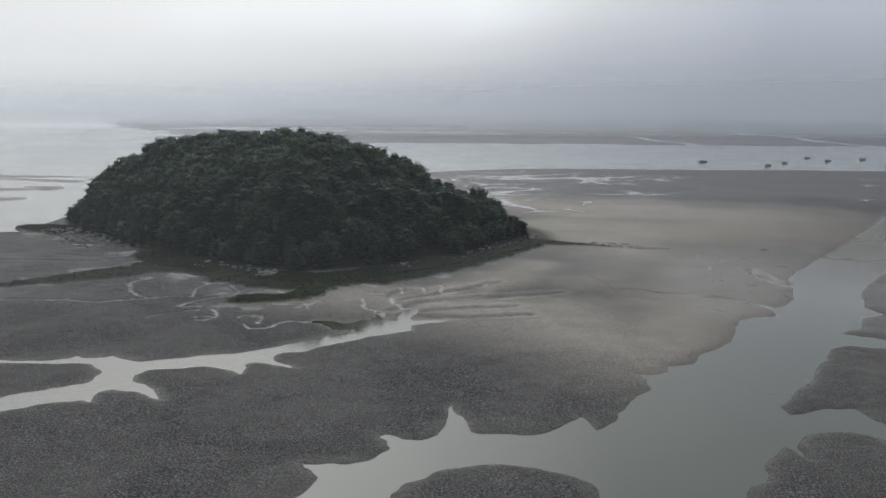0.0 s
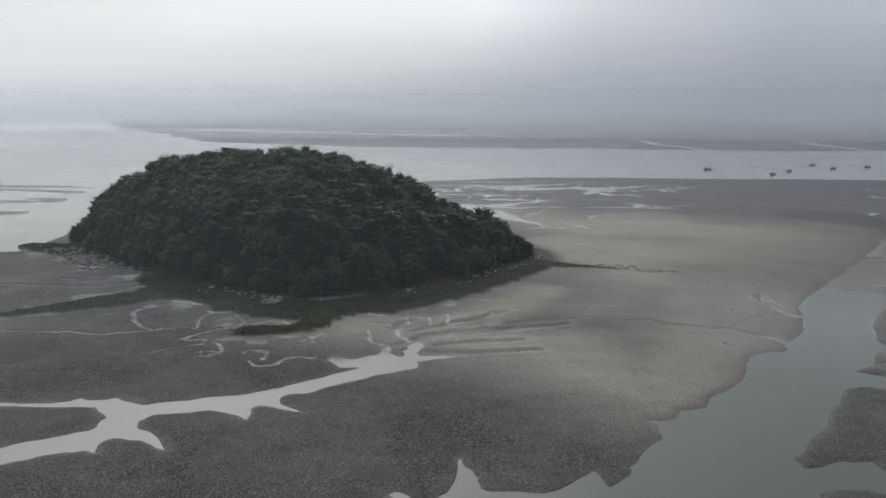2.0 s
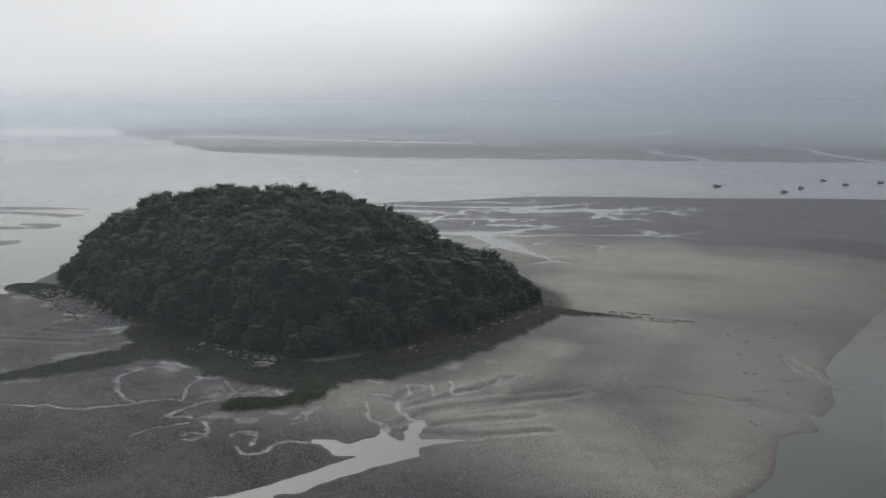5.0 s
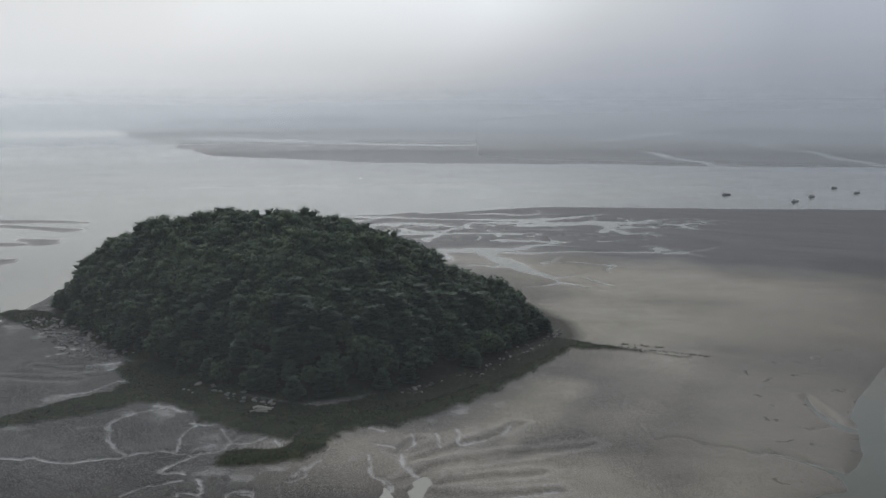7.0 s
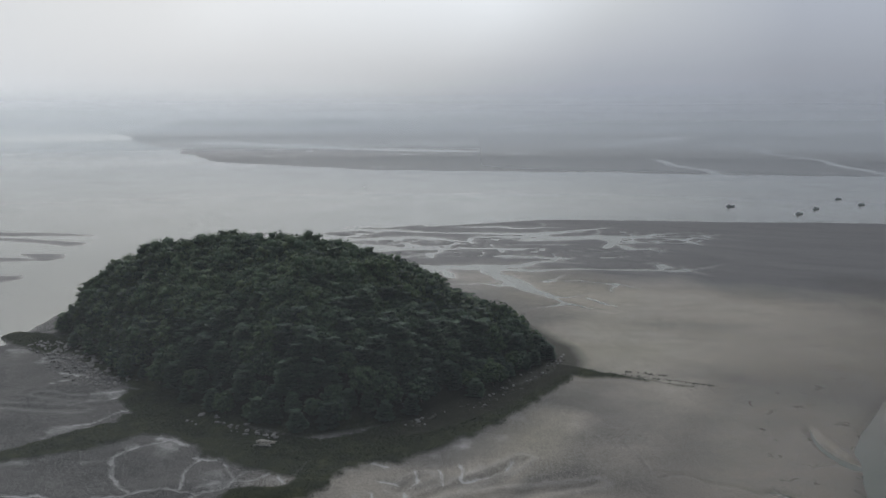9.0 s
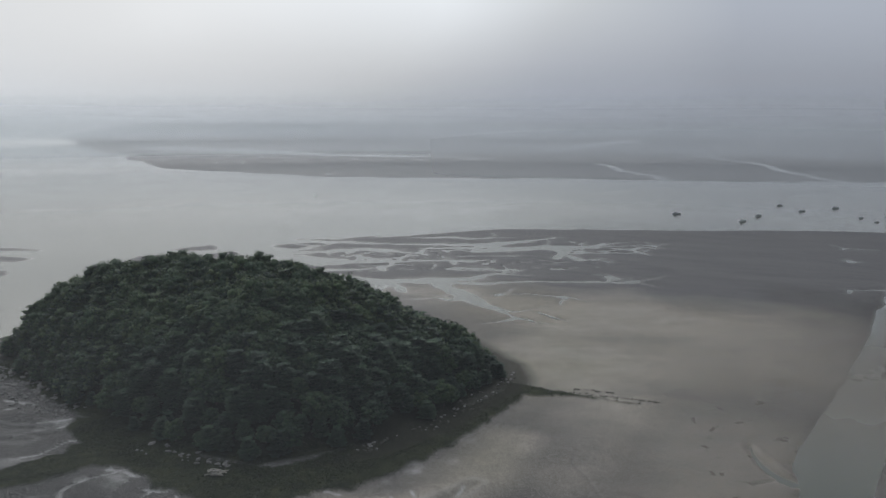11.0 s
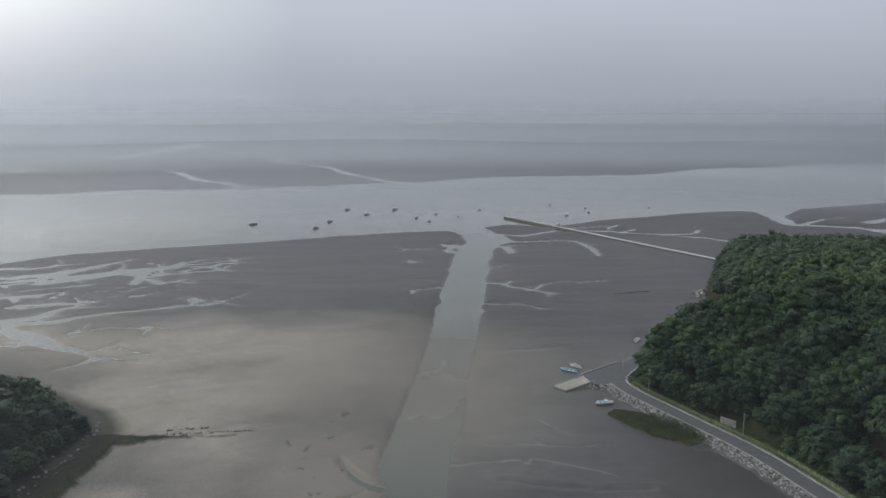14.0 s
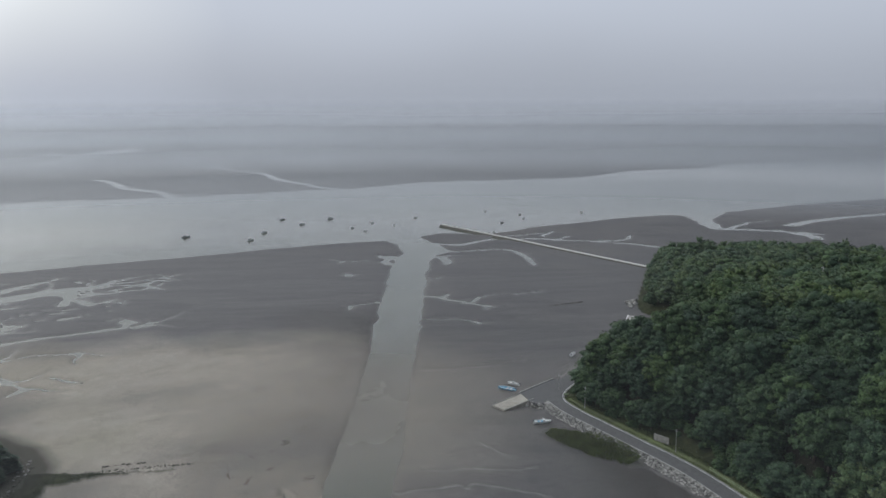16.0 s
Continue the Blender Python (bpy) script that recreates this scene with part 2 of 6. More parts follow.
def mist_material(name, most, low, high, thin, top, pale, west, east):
    """A see-through sheet that stands in for haze and scatters the sky's light: thin near the water, thickest at middle
    height, gone at the top.
    """
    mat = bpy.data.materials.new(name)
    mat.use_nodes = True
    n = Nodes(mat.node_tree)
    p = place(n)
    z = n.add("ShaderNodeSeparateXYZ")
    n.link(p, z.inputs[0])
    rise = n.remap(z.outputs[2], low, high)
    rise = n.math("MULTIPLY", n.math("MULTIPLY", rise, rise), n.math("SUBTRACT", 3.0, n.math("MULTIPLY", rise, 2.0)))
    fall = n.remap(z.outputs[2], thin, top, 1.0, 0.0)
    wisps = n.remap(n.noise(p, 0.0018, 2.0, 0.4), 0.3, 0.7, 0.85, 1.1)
    # not equally thick all round; the sunward glow is painted into its western colour
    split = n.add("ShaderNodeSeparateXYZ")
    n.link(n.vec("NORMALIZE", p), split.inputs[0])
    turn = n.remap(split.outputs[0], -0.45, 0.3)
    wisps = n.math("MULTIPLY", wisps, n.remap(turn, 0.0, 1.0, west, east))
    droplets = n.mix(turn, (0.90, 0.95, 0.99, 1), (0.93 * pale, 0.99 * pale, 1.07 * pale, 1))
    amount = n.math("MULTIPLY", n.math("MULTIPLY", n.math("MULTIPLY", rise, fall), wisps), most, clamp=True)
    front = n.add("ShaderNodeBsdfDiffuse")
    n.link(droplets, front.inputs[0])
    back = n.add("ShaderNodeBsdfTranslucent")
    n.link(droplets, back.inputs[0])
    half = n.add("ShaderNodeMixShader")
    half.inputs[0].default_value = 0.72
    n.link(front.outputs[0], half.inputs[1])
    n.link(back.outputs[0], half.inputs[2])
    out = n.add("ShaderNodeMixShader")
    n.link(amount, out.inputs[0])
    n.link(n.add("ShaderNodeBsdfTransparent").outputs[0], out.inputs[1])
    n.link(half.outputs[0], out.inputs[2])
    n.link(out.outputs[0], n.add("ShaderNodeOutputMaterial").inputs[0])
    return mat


MUD = material("tidal_mud", mud_nodes)
WATER = material("silty_water", water_nodes)
LEAF = material("leaves", leaf_nodes)
BARK = material("bark", plain((0.09, 0.075, 0.06), 0.9, grain=6))
ASPHALT = material("asphalt", plain((0.085, 0.086, 0.087), 0.85, grain=4, spread=0.25))
CONCRETE = material("concrete", plain((0.36, 0.355, 0.335), 0.85, grain=2.5, spread=0.22))
PALE_CONCRETE = material("pale_concrete", plain((0.33, 0.33, 0.31), 0.85, grain=2.5, spread=0.25))


def stone_nodes(n, s):
    plain((0.29, 0.285, 0.27), 0.85, grain=2.0, spread=0.4, bump=0.4, depth=0.1)(n, s)
    geometry = n.add("ShaderNodeNewGeometry")
    own = n.math("FRACT", n.math("ADD", geometry.outputs["Random Per Island"], n.add("ShaderNodeObjectInfo").outputs["Random"]))
    base = s["Base Color"].links[0].from_socket
    n.feed(s["Base Color"], n.mix(1.0, base, n.ramp(own, (0.0, (0.25, 0.25, 0.24)), (0.5, (0.8, 0.8, 0.79)), (1.0, (1.5, 1.5, 1.48))), "MULTIPLY"))


STONE = material("riprap_stone", stone_nodes)
JETTY_CONCRETE = material("bleached_jetty_concrete", plain((0.50, 0.495, 0.47), 0.85, grain=1.2, spread=0.2))
BOARD = material("stained_board", plain((0.27, 0.26, 0.24), 0.85, grain=2.5, spread=0.5))
SLIP_CONCRETE = material("weathered_slip_concrete", plain((0.33, 0.312, 0.27), 0.85, grain=1.6, spread=0.35))
SHORE_ROCK = material("shore_rock", plain((0.20, 0.192, 0.18), 0.85, grain=1.6, spread=0.5, bump=0.4, depth=0.1))
DARK_ROCK = material("weedy_rock", plain((0.06, 0.058, 0.045), 0.8, grain=1.6, spread=0.4, bump=0.4, depth=0.1))
DRIFTWOOD = material("driftwood", plain((0.42, 0.39, 0.34), 0.85, grain=3.0, spread=0.3))
WHITE_PAINT = material("white_paint", plain((0.74, 0.75, 0.74), 0.4, grain=2.0, spread=0.08, bump=0.02))
BLUE_PAINT = material("blue_paint", plain((0.10, 0.33, 0.50), 0.4, grain=2.0, spread=0.15, bump=0.02))
DARK_PAINT = material("dark_paint", plain((0.045, 0.05, 0.06), 0.5, grain=2.0, spread=0.2, bump=0.02))
GREY_PAINT = material("grey_paint", plain((0.55, 0.56, 0.57), 0.5, grain=2.0, spread=0.15, bump=0.02))
YELLOW_PAINT = material("faded_yellow_paint", plain((0.34, 0.43, 0.24), 0.6, grain=3.0, spread=0.2, bump=0.02))
STEEL = material("galvanised_steel", plain((0.42, 0.43, 0.44), 0.45, 0.6, grain=5.0, spread=0.15, bump=0.02))
BRIGHT_GRASS = material("roadside_grass", plain((0.105, 0.128, 0.050), 0.8, grain=0.35, spread=0.5, bump=0.0))
GRASS = material("salt_marsh_grass", plain((0.038, 0.050, 0.020), 0.8, grain=0.35, spread=0.55, bump=0.0))
HILL = material("far_wooded_hill", plain((0.06, 0.07, 0.06), 0.9, grain=0.03, spread=0.3))


def glass_nodes(n, s):
    n.feed(s["Base Color"], (0.02, 0.025, 0.03, 1))
    n.feed(s["Roughness"], 0.06)


GLASS = material("tinted_cabin_glass", glass_nodes)


# ---- numbers for the plan ----
TABLE = np.random.RandomState(7).rand(4096)


def value_noise(x, y, seed=0):
    xi, yi = np.floor(x).astype(np.int64), np.floor(y).astype(np.int64)
    fx, fy = x - xi, y - yi
    fx, fy = fx * fx * (3 - 2 * fx), fy * fy * (3 - 2 * fy)

    def at(i, j):
        return TABLE[(i * 7919 + j * 104729 + seed * 1301 + (i * j) * 31) & 4095]
    low = at(xi, yi) * (1 - fx) + at(xi + 1, yi) * fx
    high = at(xi, yi + 1) * (1 - fx) + at(xi + 1, yi + 1) * fx
    return (low * (1 - fy) + high * fy) * 2 - 1


def fbm(x, y, seed=0, octaves=3):
    total, size = 0.0, 1.0
    for k in range(octaves):
        total = total + value_noise(x / size + 17.3 * k, y / size - 9.1 * k, seed + k) * size
        size *= 0.5
    return total


def inside(points, x, y):
    """Distance to the outline of a polygon: positive within."""
    best = np.full(x.shape, 1e9)
    odd = np.zeros(x.shape, bool)
    for (ax, ay), (bx, by) in zip(points, points[1:] + points[:1]):
        ex, ey = bx - ax, by - ay
        t = np.clip(((x - ax) * ex + (y - ay) * ey) / (ex * ex + ey * ey), 0, 1)
        best = np.minimum(best, (x - ax - t * ex) ** 2 + (y - ay - t * ey) ** 2)
        if ey != 0:
            odd ^= ((ay > y) != (by > y)) & (x < ex * (y - ay) / ey + ax)
    return np.where(odd, 1, -1) * np.sqrt(best)


def along(line, x, y, reach=60.0):
    """Distance into a strip that follows a line of (x, y, half width): positive within."""
    out = np.full(x.shape, -float(reach))
    for (ax, ay, aw), (bx, by, bw) in zip(line, line[1:]):
        m = (x > min(ax, bx) - reach) & (x < max(ax, bx) + reach) & (y > min(ay, by) - reach) & (y < max(ay, by) + reach)
        if not m.any():
            continue
        px, py = x[m], y[m]
        ex, ey = bx - ax, by - ay
        t = np.clip(((px - ax) * ex + (py - ay) * ey) / (ex * ex + ey * ey + 1e-9), 0, 1)
        d = aw + t * (bw - aw) - np.hypot(px - ax - t * ex, py - ay - t * ey)
        out[m] = np.maximum(out[m], d)
    return out


# the western flat: its low tongue towards the camera, and the flat up to the river
WEST_TONGUE = [(60, 230), (71.1, 179.4), (70.3, 172.3), (65.5, 171.3), (60.6, 167.5), (56.9, 160), (53.6, 151.9), (45.4, 143.5), (42.3, 137.9), (38, 136.3), (36.8, 133.2), (32, 132.6), (32.6, 126.7), (32, 124.8), (27.1, 118.5), (24.6, 113.9), (22.7, 110.2), (21.1, 108.5), (20.5, 111), (19.7, 113.2), (17.1, 111.7), (15.7, 109.6), (12.7, 106.9), (8.9, 106.6), (5.2, 106.9), (4.1, 108.1), (2.8, 113.9), (1.6, 118), (0.4, 110.2), (-0.7, 106.6), (-2.9, 105), (-8, 106.6), (-6.5, 103.3), (-6.6, 101.9), (-9, 99.2), (-12.3, 97.2), (-17.2, 97.2), (-15.2, 95.1), (-14.5, 93.5), (-15.9, 88.1), (-16.9, 85.1), (-30, 40), (-60, -300), (-900, -300), (-900, 230)]
WEST_FLAT = [(-900, 200), (-400, 268), (-170, 286), (-146, 293), (-148, 332), (-128, 370), (-95, 420), (-85, 470), (-88, 530), (-60, 556), (0, 574), (28.9, 590), (61.4, 602), (94.9, 601), (130, 598), (166.5, 593), (205.7, 589), (248.3, 588), (291.4, 582), (326.6, 571), (321.7, 551), (306.6, 517), (286.9, 496), (266.7, 470), (238.1, 428), (213, 392.1), (186.6, 352.3), (160.6, 313.3), (132.8, 272.3), (105.1, 235.2), (97.5, 225.4), (90.9, 216.3), (86.5, 208), (85.6, 201.7), (80.1, 188.8), (75.6, 181.6), (71, 178), (40, 150), (-900, 150)]
# land east of the channel: the low islets near the camera, and the flat up to the wooded headland
EAST_ISLETS = [(34, 88.1), (35.9, 91.7), (38.3, 92.7), (39.1, 97.2), (43.5, 102.7), (44.4, 100.4), (44.8, 98.9), (45.5, 102.7), (47.5, 106.2), (54.4, 108.1), (57.5, 104.2), (59.9, 99.2), (63.4, 102.7), (60.8, 110.6), (59.7, 112.8), (59, 116.1), (55.2, 116.8), (49.4, 114.5), (48.7, 117.8), (52, 120.9), (57.3, 127.5), (61.3, 134.7), (67.3, 142.8), (69.7, 147), (73.8, 149.2), (79.6, 147), (85.1, 149.3), (83.1, 153.8), (76.8, 157.9), (82.1, 162.1), (87.2, 170.4), (93.2, 173.3), (92, 178.9), (97, 192), (200, 190), (200, -400), (60, -400), (33, 60)]
EAST_FLAT = [(92, 178.9), (97.5, 192.5), (103.1, 201), (110.3, 211), (119.2, 221.8), (144.6, 258.2), (171.8, 297.2), (192.6, 325.2), (214.5, 355), (248.5, 404), (277.7, 445), (301.5, 478), (320.6, 498), (339, 504), (344, 525), (347.7, 545), (356.2, 571), (377, 580), (392.4, 571), (400, 552), (429, 553), (473, 563), (508, 559), (561, 559), (617, 550), (623, 536), (601, 504), (618, 502), (676, 529), (755, 525), (811, 521), (935, 500), (1500, 440), (1500, 150), (130, 150)]
# the flats on the far side of the river
FAR = [(-874, 2244), (-465, 1433), (-313, 1207), (-140, 1083), (-11, 1038), (142, 1022), (255, 1000), (395, 980), (504, 968), (612, 964), (839, 926), (1064, 933), (1235, 932), (1531, 830), (2400, 700), (4900, 700), (4900, 4900), (-1500, 4900), (-1000, 2600)]
BAR = [(-6.6, 85.1), (-5.6, 88.4), (-3.3, 92.8), (0.7, 95.6), (4.8, 96.9), (9.5, 97), (14.1, 95.1), (16.4, 93.1), (17.9, 90.5), (17.6, 85.1), (14, 55), (-12, 55)]
# the creek in front of the island: its branching head, and its forks
CREEK_HEAD = [(-28.9, 149.3), (-24.6, 153.1), (-20.1, 156.9), (-16.9, 160), (-20.6, 160.5), (-22.1, 162.2), (-23.5, 165.2), (-25.7, 166.4), (-25.9, 168), (-21.5, 167.4), (-18.9, 165.5), (-17.2, 167.7), (-14.5, 168.7), (-13.7, 170.6), (-13.6, 174.2), (-12.4, 171.6), (-10.7, 168.4), (-9.5, 167.4), (-8.9, 168.4), (-8.9, 171.6), (-8.1, 173.6), (-8.8, 175.3), (-8, 177), (-6, 177.7), (-4.7, 174.9), (-5.8, 172.3), (-6.6, 170.3), (-5.7, 167.8), (-0.9, 168.4), (3.5, 167.8), (-0.9, 165.9), (-4.6, 165), (-6.1, 163.2), (-5.9, 160.3), (-8, 158.3), (-10, 157.5), (-13.9, 155.5), (-15.7, 152.9), (-19.3, 150.3), (-22, 148.3), (-24.4, 145.5), (-27.9, 144.1)]
CREEK_FORKS = [(-62.8, 142.8), (-61.8, 141.9), (-58.6, 141.7), (-56.9, 143.2), (-55.9, 141.7), (-52.2, 139.3), (-48.9, 140.2), (-45.6, 141.3), (-41.6, 143.3), (-37.1, 143.8), (-33, 146.1), (-28, 149.8), (-27, 144.3), (-27.9, 144.1), (-29.1, 142.5), (-27.9, 139.6), (-24.1, 136), (-27.5, 137.5), (-31.5, 139.4), (-32.8, 137.4), (-32.4, 132.6), (-34.3, 134.6), (-37, 136.4), (-39.8, 137), (-43.8, 135.5), (-47.9, 134.7), (-49, 132.9), (-49.3, 131.1), (-48.7, 129.1), (-45, 126.4), (-40.9, 120.4), (-43.8, 122.2), (-46.8, 124.2), (-49.2, 124.8), (-51.5, 124.2), (-51.7, 122.2), (-51, 119.2), (-52.4, 120.2), (-55.7, 119.9), (-58.9, 118), (-62.5, 115.4),
               (-90, 108), (-92, 114.5), (-65.7, 121.7), (-61.8, 124.2), (-58.4, 126.1), (-55.8, 128.3), (-55.3, 132), (-56.2, 135.6), (-58.9, 138.1), (-64.7, 138.5), (-74.7, 139.4), (-92, 141.5), (-92, 143), (-72.5, 140.1), (-67, 140.1), (-63.9, 141.2)]
ISLAND = [(-134, 308), (-118, 284), (-101, 265), (-80, 245), (-59, 229), (-36, 217), (-13, 227), (2.5, 241.5), (16.5, 261.5), (25.5, 275), (25, 288),
          (16, 310), (0, 335), (-35, 352), (-75, 358), (-110, 350), (-130, 332)]
HEADLAND = [(190.5, 230), (188, 218), (186.5, 203), (185, 190), (183.8, 177), (181.8, 164), (178.5, 152), (170, 120), (160, 80), (230, 20), (480, 20),
            (620, 200), (560, 320), (440, 372), (400, 377), (366, 351), (320, 314), (309, 301), (307, 283), (286, 246), (258, 238), (236, 243), (213, 243), (198, 237.5)]
ROAD = [(148, 70), (157, 98), (166, 127), (173.2, 152), (176.3, 164), (178.2, 176.5), (179.5, 190), (180.8, 203), (182.4, 218), (185.2, 228.5), (191, 235),
        (202, 241), (222, 250)]

CREEKS = []      # lines of (x, y, half width)
# rills on the flat below the reeds
CREEKS += [[(-103.3, 185.2, 0.25), (-89.6, 184.7, 0.35), (-86.2, 184.4, 0.35), (-83.8, 185.3, 0.35), (-80.3, 183.7, 0.35), (-75.6, 183.2, 0.35), (-67.4, 184.5, 0.35), (-65.5, 185.9, 0.5), (-61.9, 187.8, 0.5), (-58.8, 188.7, 0.5), (-56.2, 187.6, 0.5), (-53.3, 187.3, 0.5), (-52.3, 185.9, 0.5), (-53.7, 183.3, 0.6), (-56, 180.1, 0.6), (-56, 178.6, 0.6), (-52.1, 178.2, 0.6), (-51.1, 177.7, 0.2)], [(-65.5, 185.9, 0.5), (-69, 190, 0.6), (-71.5, 192.9, 0.6), (-72.8, 197.5, 0.7), (-75.6, 202.3, 0.7), (-75.1, 205.6, 0.5), (-73.2, 209.1, 0.5), (-69, 211.6, 0.5), (-65.6, 212.7, 0.3)]]
CREEKS += [[(-56.5, 188.7, 0.35), (-57.7, 196, 0.35), (-57.4, 200.7, 0.35), (-56.3, 203.3, 0.35), (-54.2, 202.3, 0.2)], [(-52.3, 185.9, 0.4), (-50.5, 187.3, 0.4), (-47.5, 188.7, 0.4), (-46.7, 192.2, 0.4), (-48.3, 196, 0.4), (-50.6, 200.1, 0.2)], [(-46.7, 192.2, 0.35), (-42.7, 192.2, 0.35), (-39.8, 195.2, 0.35), (-38.6, 197.6, 0.2)], [(-46.5, 191.6, 0.35), (-45.3, 196.1, 0.35), (-44.1, 198.2, 0.2)], [(-37.5, 195.2, 0.5), (-35.6, 191.6, 0.3)], [(-60.3, 169.2, 0.2), (-58, 171, 0.35), (-53.8, 173.8, 0.35), (-51.1, 175, 0.25)]]
CREEKS += [[(-49.5, 168.4, 0.3), (-49.5, 169.9, 0.3), (-46.5, 170, 0.3), (-46.1, 172.9, 0.3), (-47.7, 175.7, 0.3)], [(-41, 168.4, 0.3), (-41, 170.2, 0.3), (-39.8, 171.6, 0.3), (-37.1, 170.7, 0.3), (-36.2, 168.9, 0.3)], [(0, 200.9, 0.25), (0.5, 194.7, 0.35), (1.7, 192.7, 0.4), (8.3, 197.8, 0.25), (11, 202.6, 0.15)], [(-11.9, 188.1, 0.3), (-10.7, 182.2, 0.4), (-9.1, 178.4, 0.5), (-8, 176.9, 0.7)], [(-17.3, 192.6, 0.2), (-13.2, 190.6, 0.35)], [(-9.7, 197.8, 0.2), (-8.7, 193.2, 0.3), (-10.8, 189.7, 0.2)], [(-5, 197.8, 0.2), (-3.7, 190.3, 0.2)]]
CREEKS += [[(-18, 187.5, 0.2), (-17, 179.6, 0.4), (-13.7, 175.9, 0.5), (-12.2, 171.7, 0.7)], [(-26.7, 185.5, 0.2), (-28.6, 180.8, 0.35), (-28.9, 176.3, 0.3), (-31.2, 174.6, 0.2)], [(-100.2, 234.9, 0.2), (-96, 238.6, 0.3), (-88.5, 242, 0.3)], [(-92, 221.4, 0.25), (-88.8, 223.4, 0.3), (-85.5, 230.5, 0.35), (-82.6, 234.1, 0.3)], [(-114.2, 252, 0.2), (-109.7, 255.7, 0.3)]]
# thin arms of the creek's head
CREEKS += [[(-25.7, 166.6, 0.7), (-29, 166.9, 0.6), (-32, 166, 0.5), (-33, 163.9, 0.5), (-33.4, 161.2, 0.4), (-37, 160.3, 0.4), (-38.9, 163.2, 0.4)], [(-39, 170.4, 0.3), (-36.4, 168.8, 0.3), (-36.1, 164.8, 0.3)], [(-49.3, 167.2, 0.3), (-47.8, 166.6, 0.3), (-46, 169.1, 0.3)], [(2.4, 167.4, 0.4), (11.2, 169.3, 0.3), (18, 171.3, 0.2)]]
# runnels that drain into the channel
CREEKS += [[(59.8, 188.4, 0.2), (62.8, 188.9, 0.4), (67.7, 184.6, 0.6), (71.1, 180, 0.9), (72.6, 176.3, 1.4)], [(74.3, 200.6, 0.2), (79.8, 202.2, 0.5), (82.8, 203.6, 0.7)]]
# rills east of the channel
CREEKS += [[(82.6, 223, 0.2), (81, 215.8, 0.5), (81.1, 209.2, 0.8), (82.4, 203.7, 1.1), (84, 200.9, 1.4)], [(120.9, 213.2, 0.3), (121.8, 210.4, 0.5), (125.1, 208.4, 0.5), (127.6, 207.8, 0.5), (129.1, 206, 0.5), (131.1, 206.6, 0.5), (131.1, 204.8, 0.5), (135.6, 201.6, 0.5), (140.7, 198.1, 0.5), (147, 196.1, 0.2)], [(106.7, 206.4, 0.7), (107.7, 203.8, 0.6), (112.4, 203, 0.5), (119.4, 200.1, 0.5), (123.4, 198, 0.5), (123.9, 194.9, 0.5), (126.5, 196.6, 0.5), (129.4, 193.6, 0.5), (132.7, 188.4, 0.5), (137, 182.2, 0.5), (138.4, 177.4, 0.2)]]
CREEKS += [[(145.4, 219.9, 0.2), (144.7, 213.5, 0.4), (145.4, 206.6, 0.2)]]
# creeks beside the mouth of the channel
CREEKS += [[(239.5, 394.8, 1.4), (250.6, 389.8, 1.3), (249.1, 382.4, 1.6), (252.2, 374.1, 1.6), (253, 370.4, 1.5), (266, 375.6, 1.3), (282.6, 377.5, 0.5)], [(248.9, 384.2, 1.6), (257.9, 394, 1.3)], [(253, 370.4, 1.3), (257.7, 359.9, 1), (258.1, 353.6, 1.2)], [(266, 430, 1.3), (284.9, 434, 0.6)], [(213.4, 354.8, 1.1), (222.6, 349.3, 0.9), (230.5, 342, 0.9), (232.1, 333.2, 0.5)], [(308.7, 490, 2.6), (319.4, 489, 3.6), (316.1, 478, 3.8), (306.8, 466, 1.5)], [(321, 488, 2.5), (328.6, 489, 1.2)]]
CREEKS += [[(325.6, 511, 3), (348.6, 497, 2.2), (368.6, 491, 2), (373.9, 482, 2.6), (368.2, 460, 3), (357.6, 443, 2.4), (348.7, 429, 1)], [(365.2, 457, 2), (376.1, 464, 1)], [(342.2, 541, 4), (353.1, 531, 3), (362.2, 522, 2.5), (390.3, 532, 2.2), (405, 523, 2.2), (423, 512, 3), (436, 495, 2.6), (450, 480, 2), (468, 469, 2.6), (496, 479, 1)], [(448, 478, 2), (457, 459, 2), (468, 437, 2.6), (459, 414, 2.4)], [(435, 519, 2), (457, 531, 1)], [(390.3, 532, 2), (407, 536, 2), (445, 531, 1.5)]]
CREEKS += [[(430, 498, 2.5), (452, 509, 1.2)], [(286, 372.1, 0.8), (293.1, 371.2, 1), (300.6, 368.5, 0.5)], [(292.2, 503, 4), (289.7, 510, 5), (284.8, 513, 5), (286.9, 522, 2)], [(288.5, 508, 4), (277.2, 496, 4), (275.9, 487, 3)], [(249.3, 510, 0.8), (256.6, 516, 1.3)], [(258.3, 510, 1), (261, 511, 1.3)], [(239.1, 467, 1), (244.2, 473, 1.5)], [(194, 392, 1.5), (200.8, 398.6, 1.5), (210.2, 397.6, 1), (216.4, 395.5, 0.9)], [(616, 507, 6), (583, 472, 6), (581, 458, 5), (602, 437, 4), (616, 400, 3)]]
CREEKS += [[(581, 458, 3), (627, 470, 2), (656, 469, 1)], [(611, 429, 3), (606, 407, 5), (595, 386.8, 5)], [(640, 440, 4.9), (700, 445, 4.9), (800, 430, 4), (900, 420, 3)]]
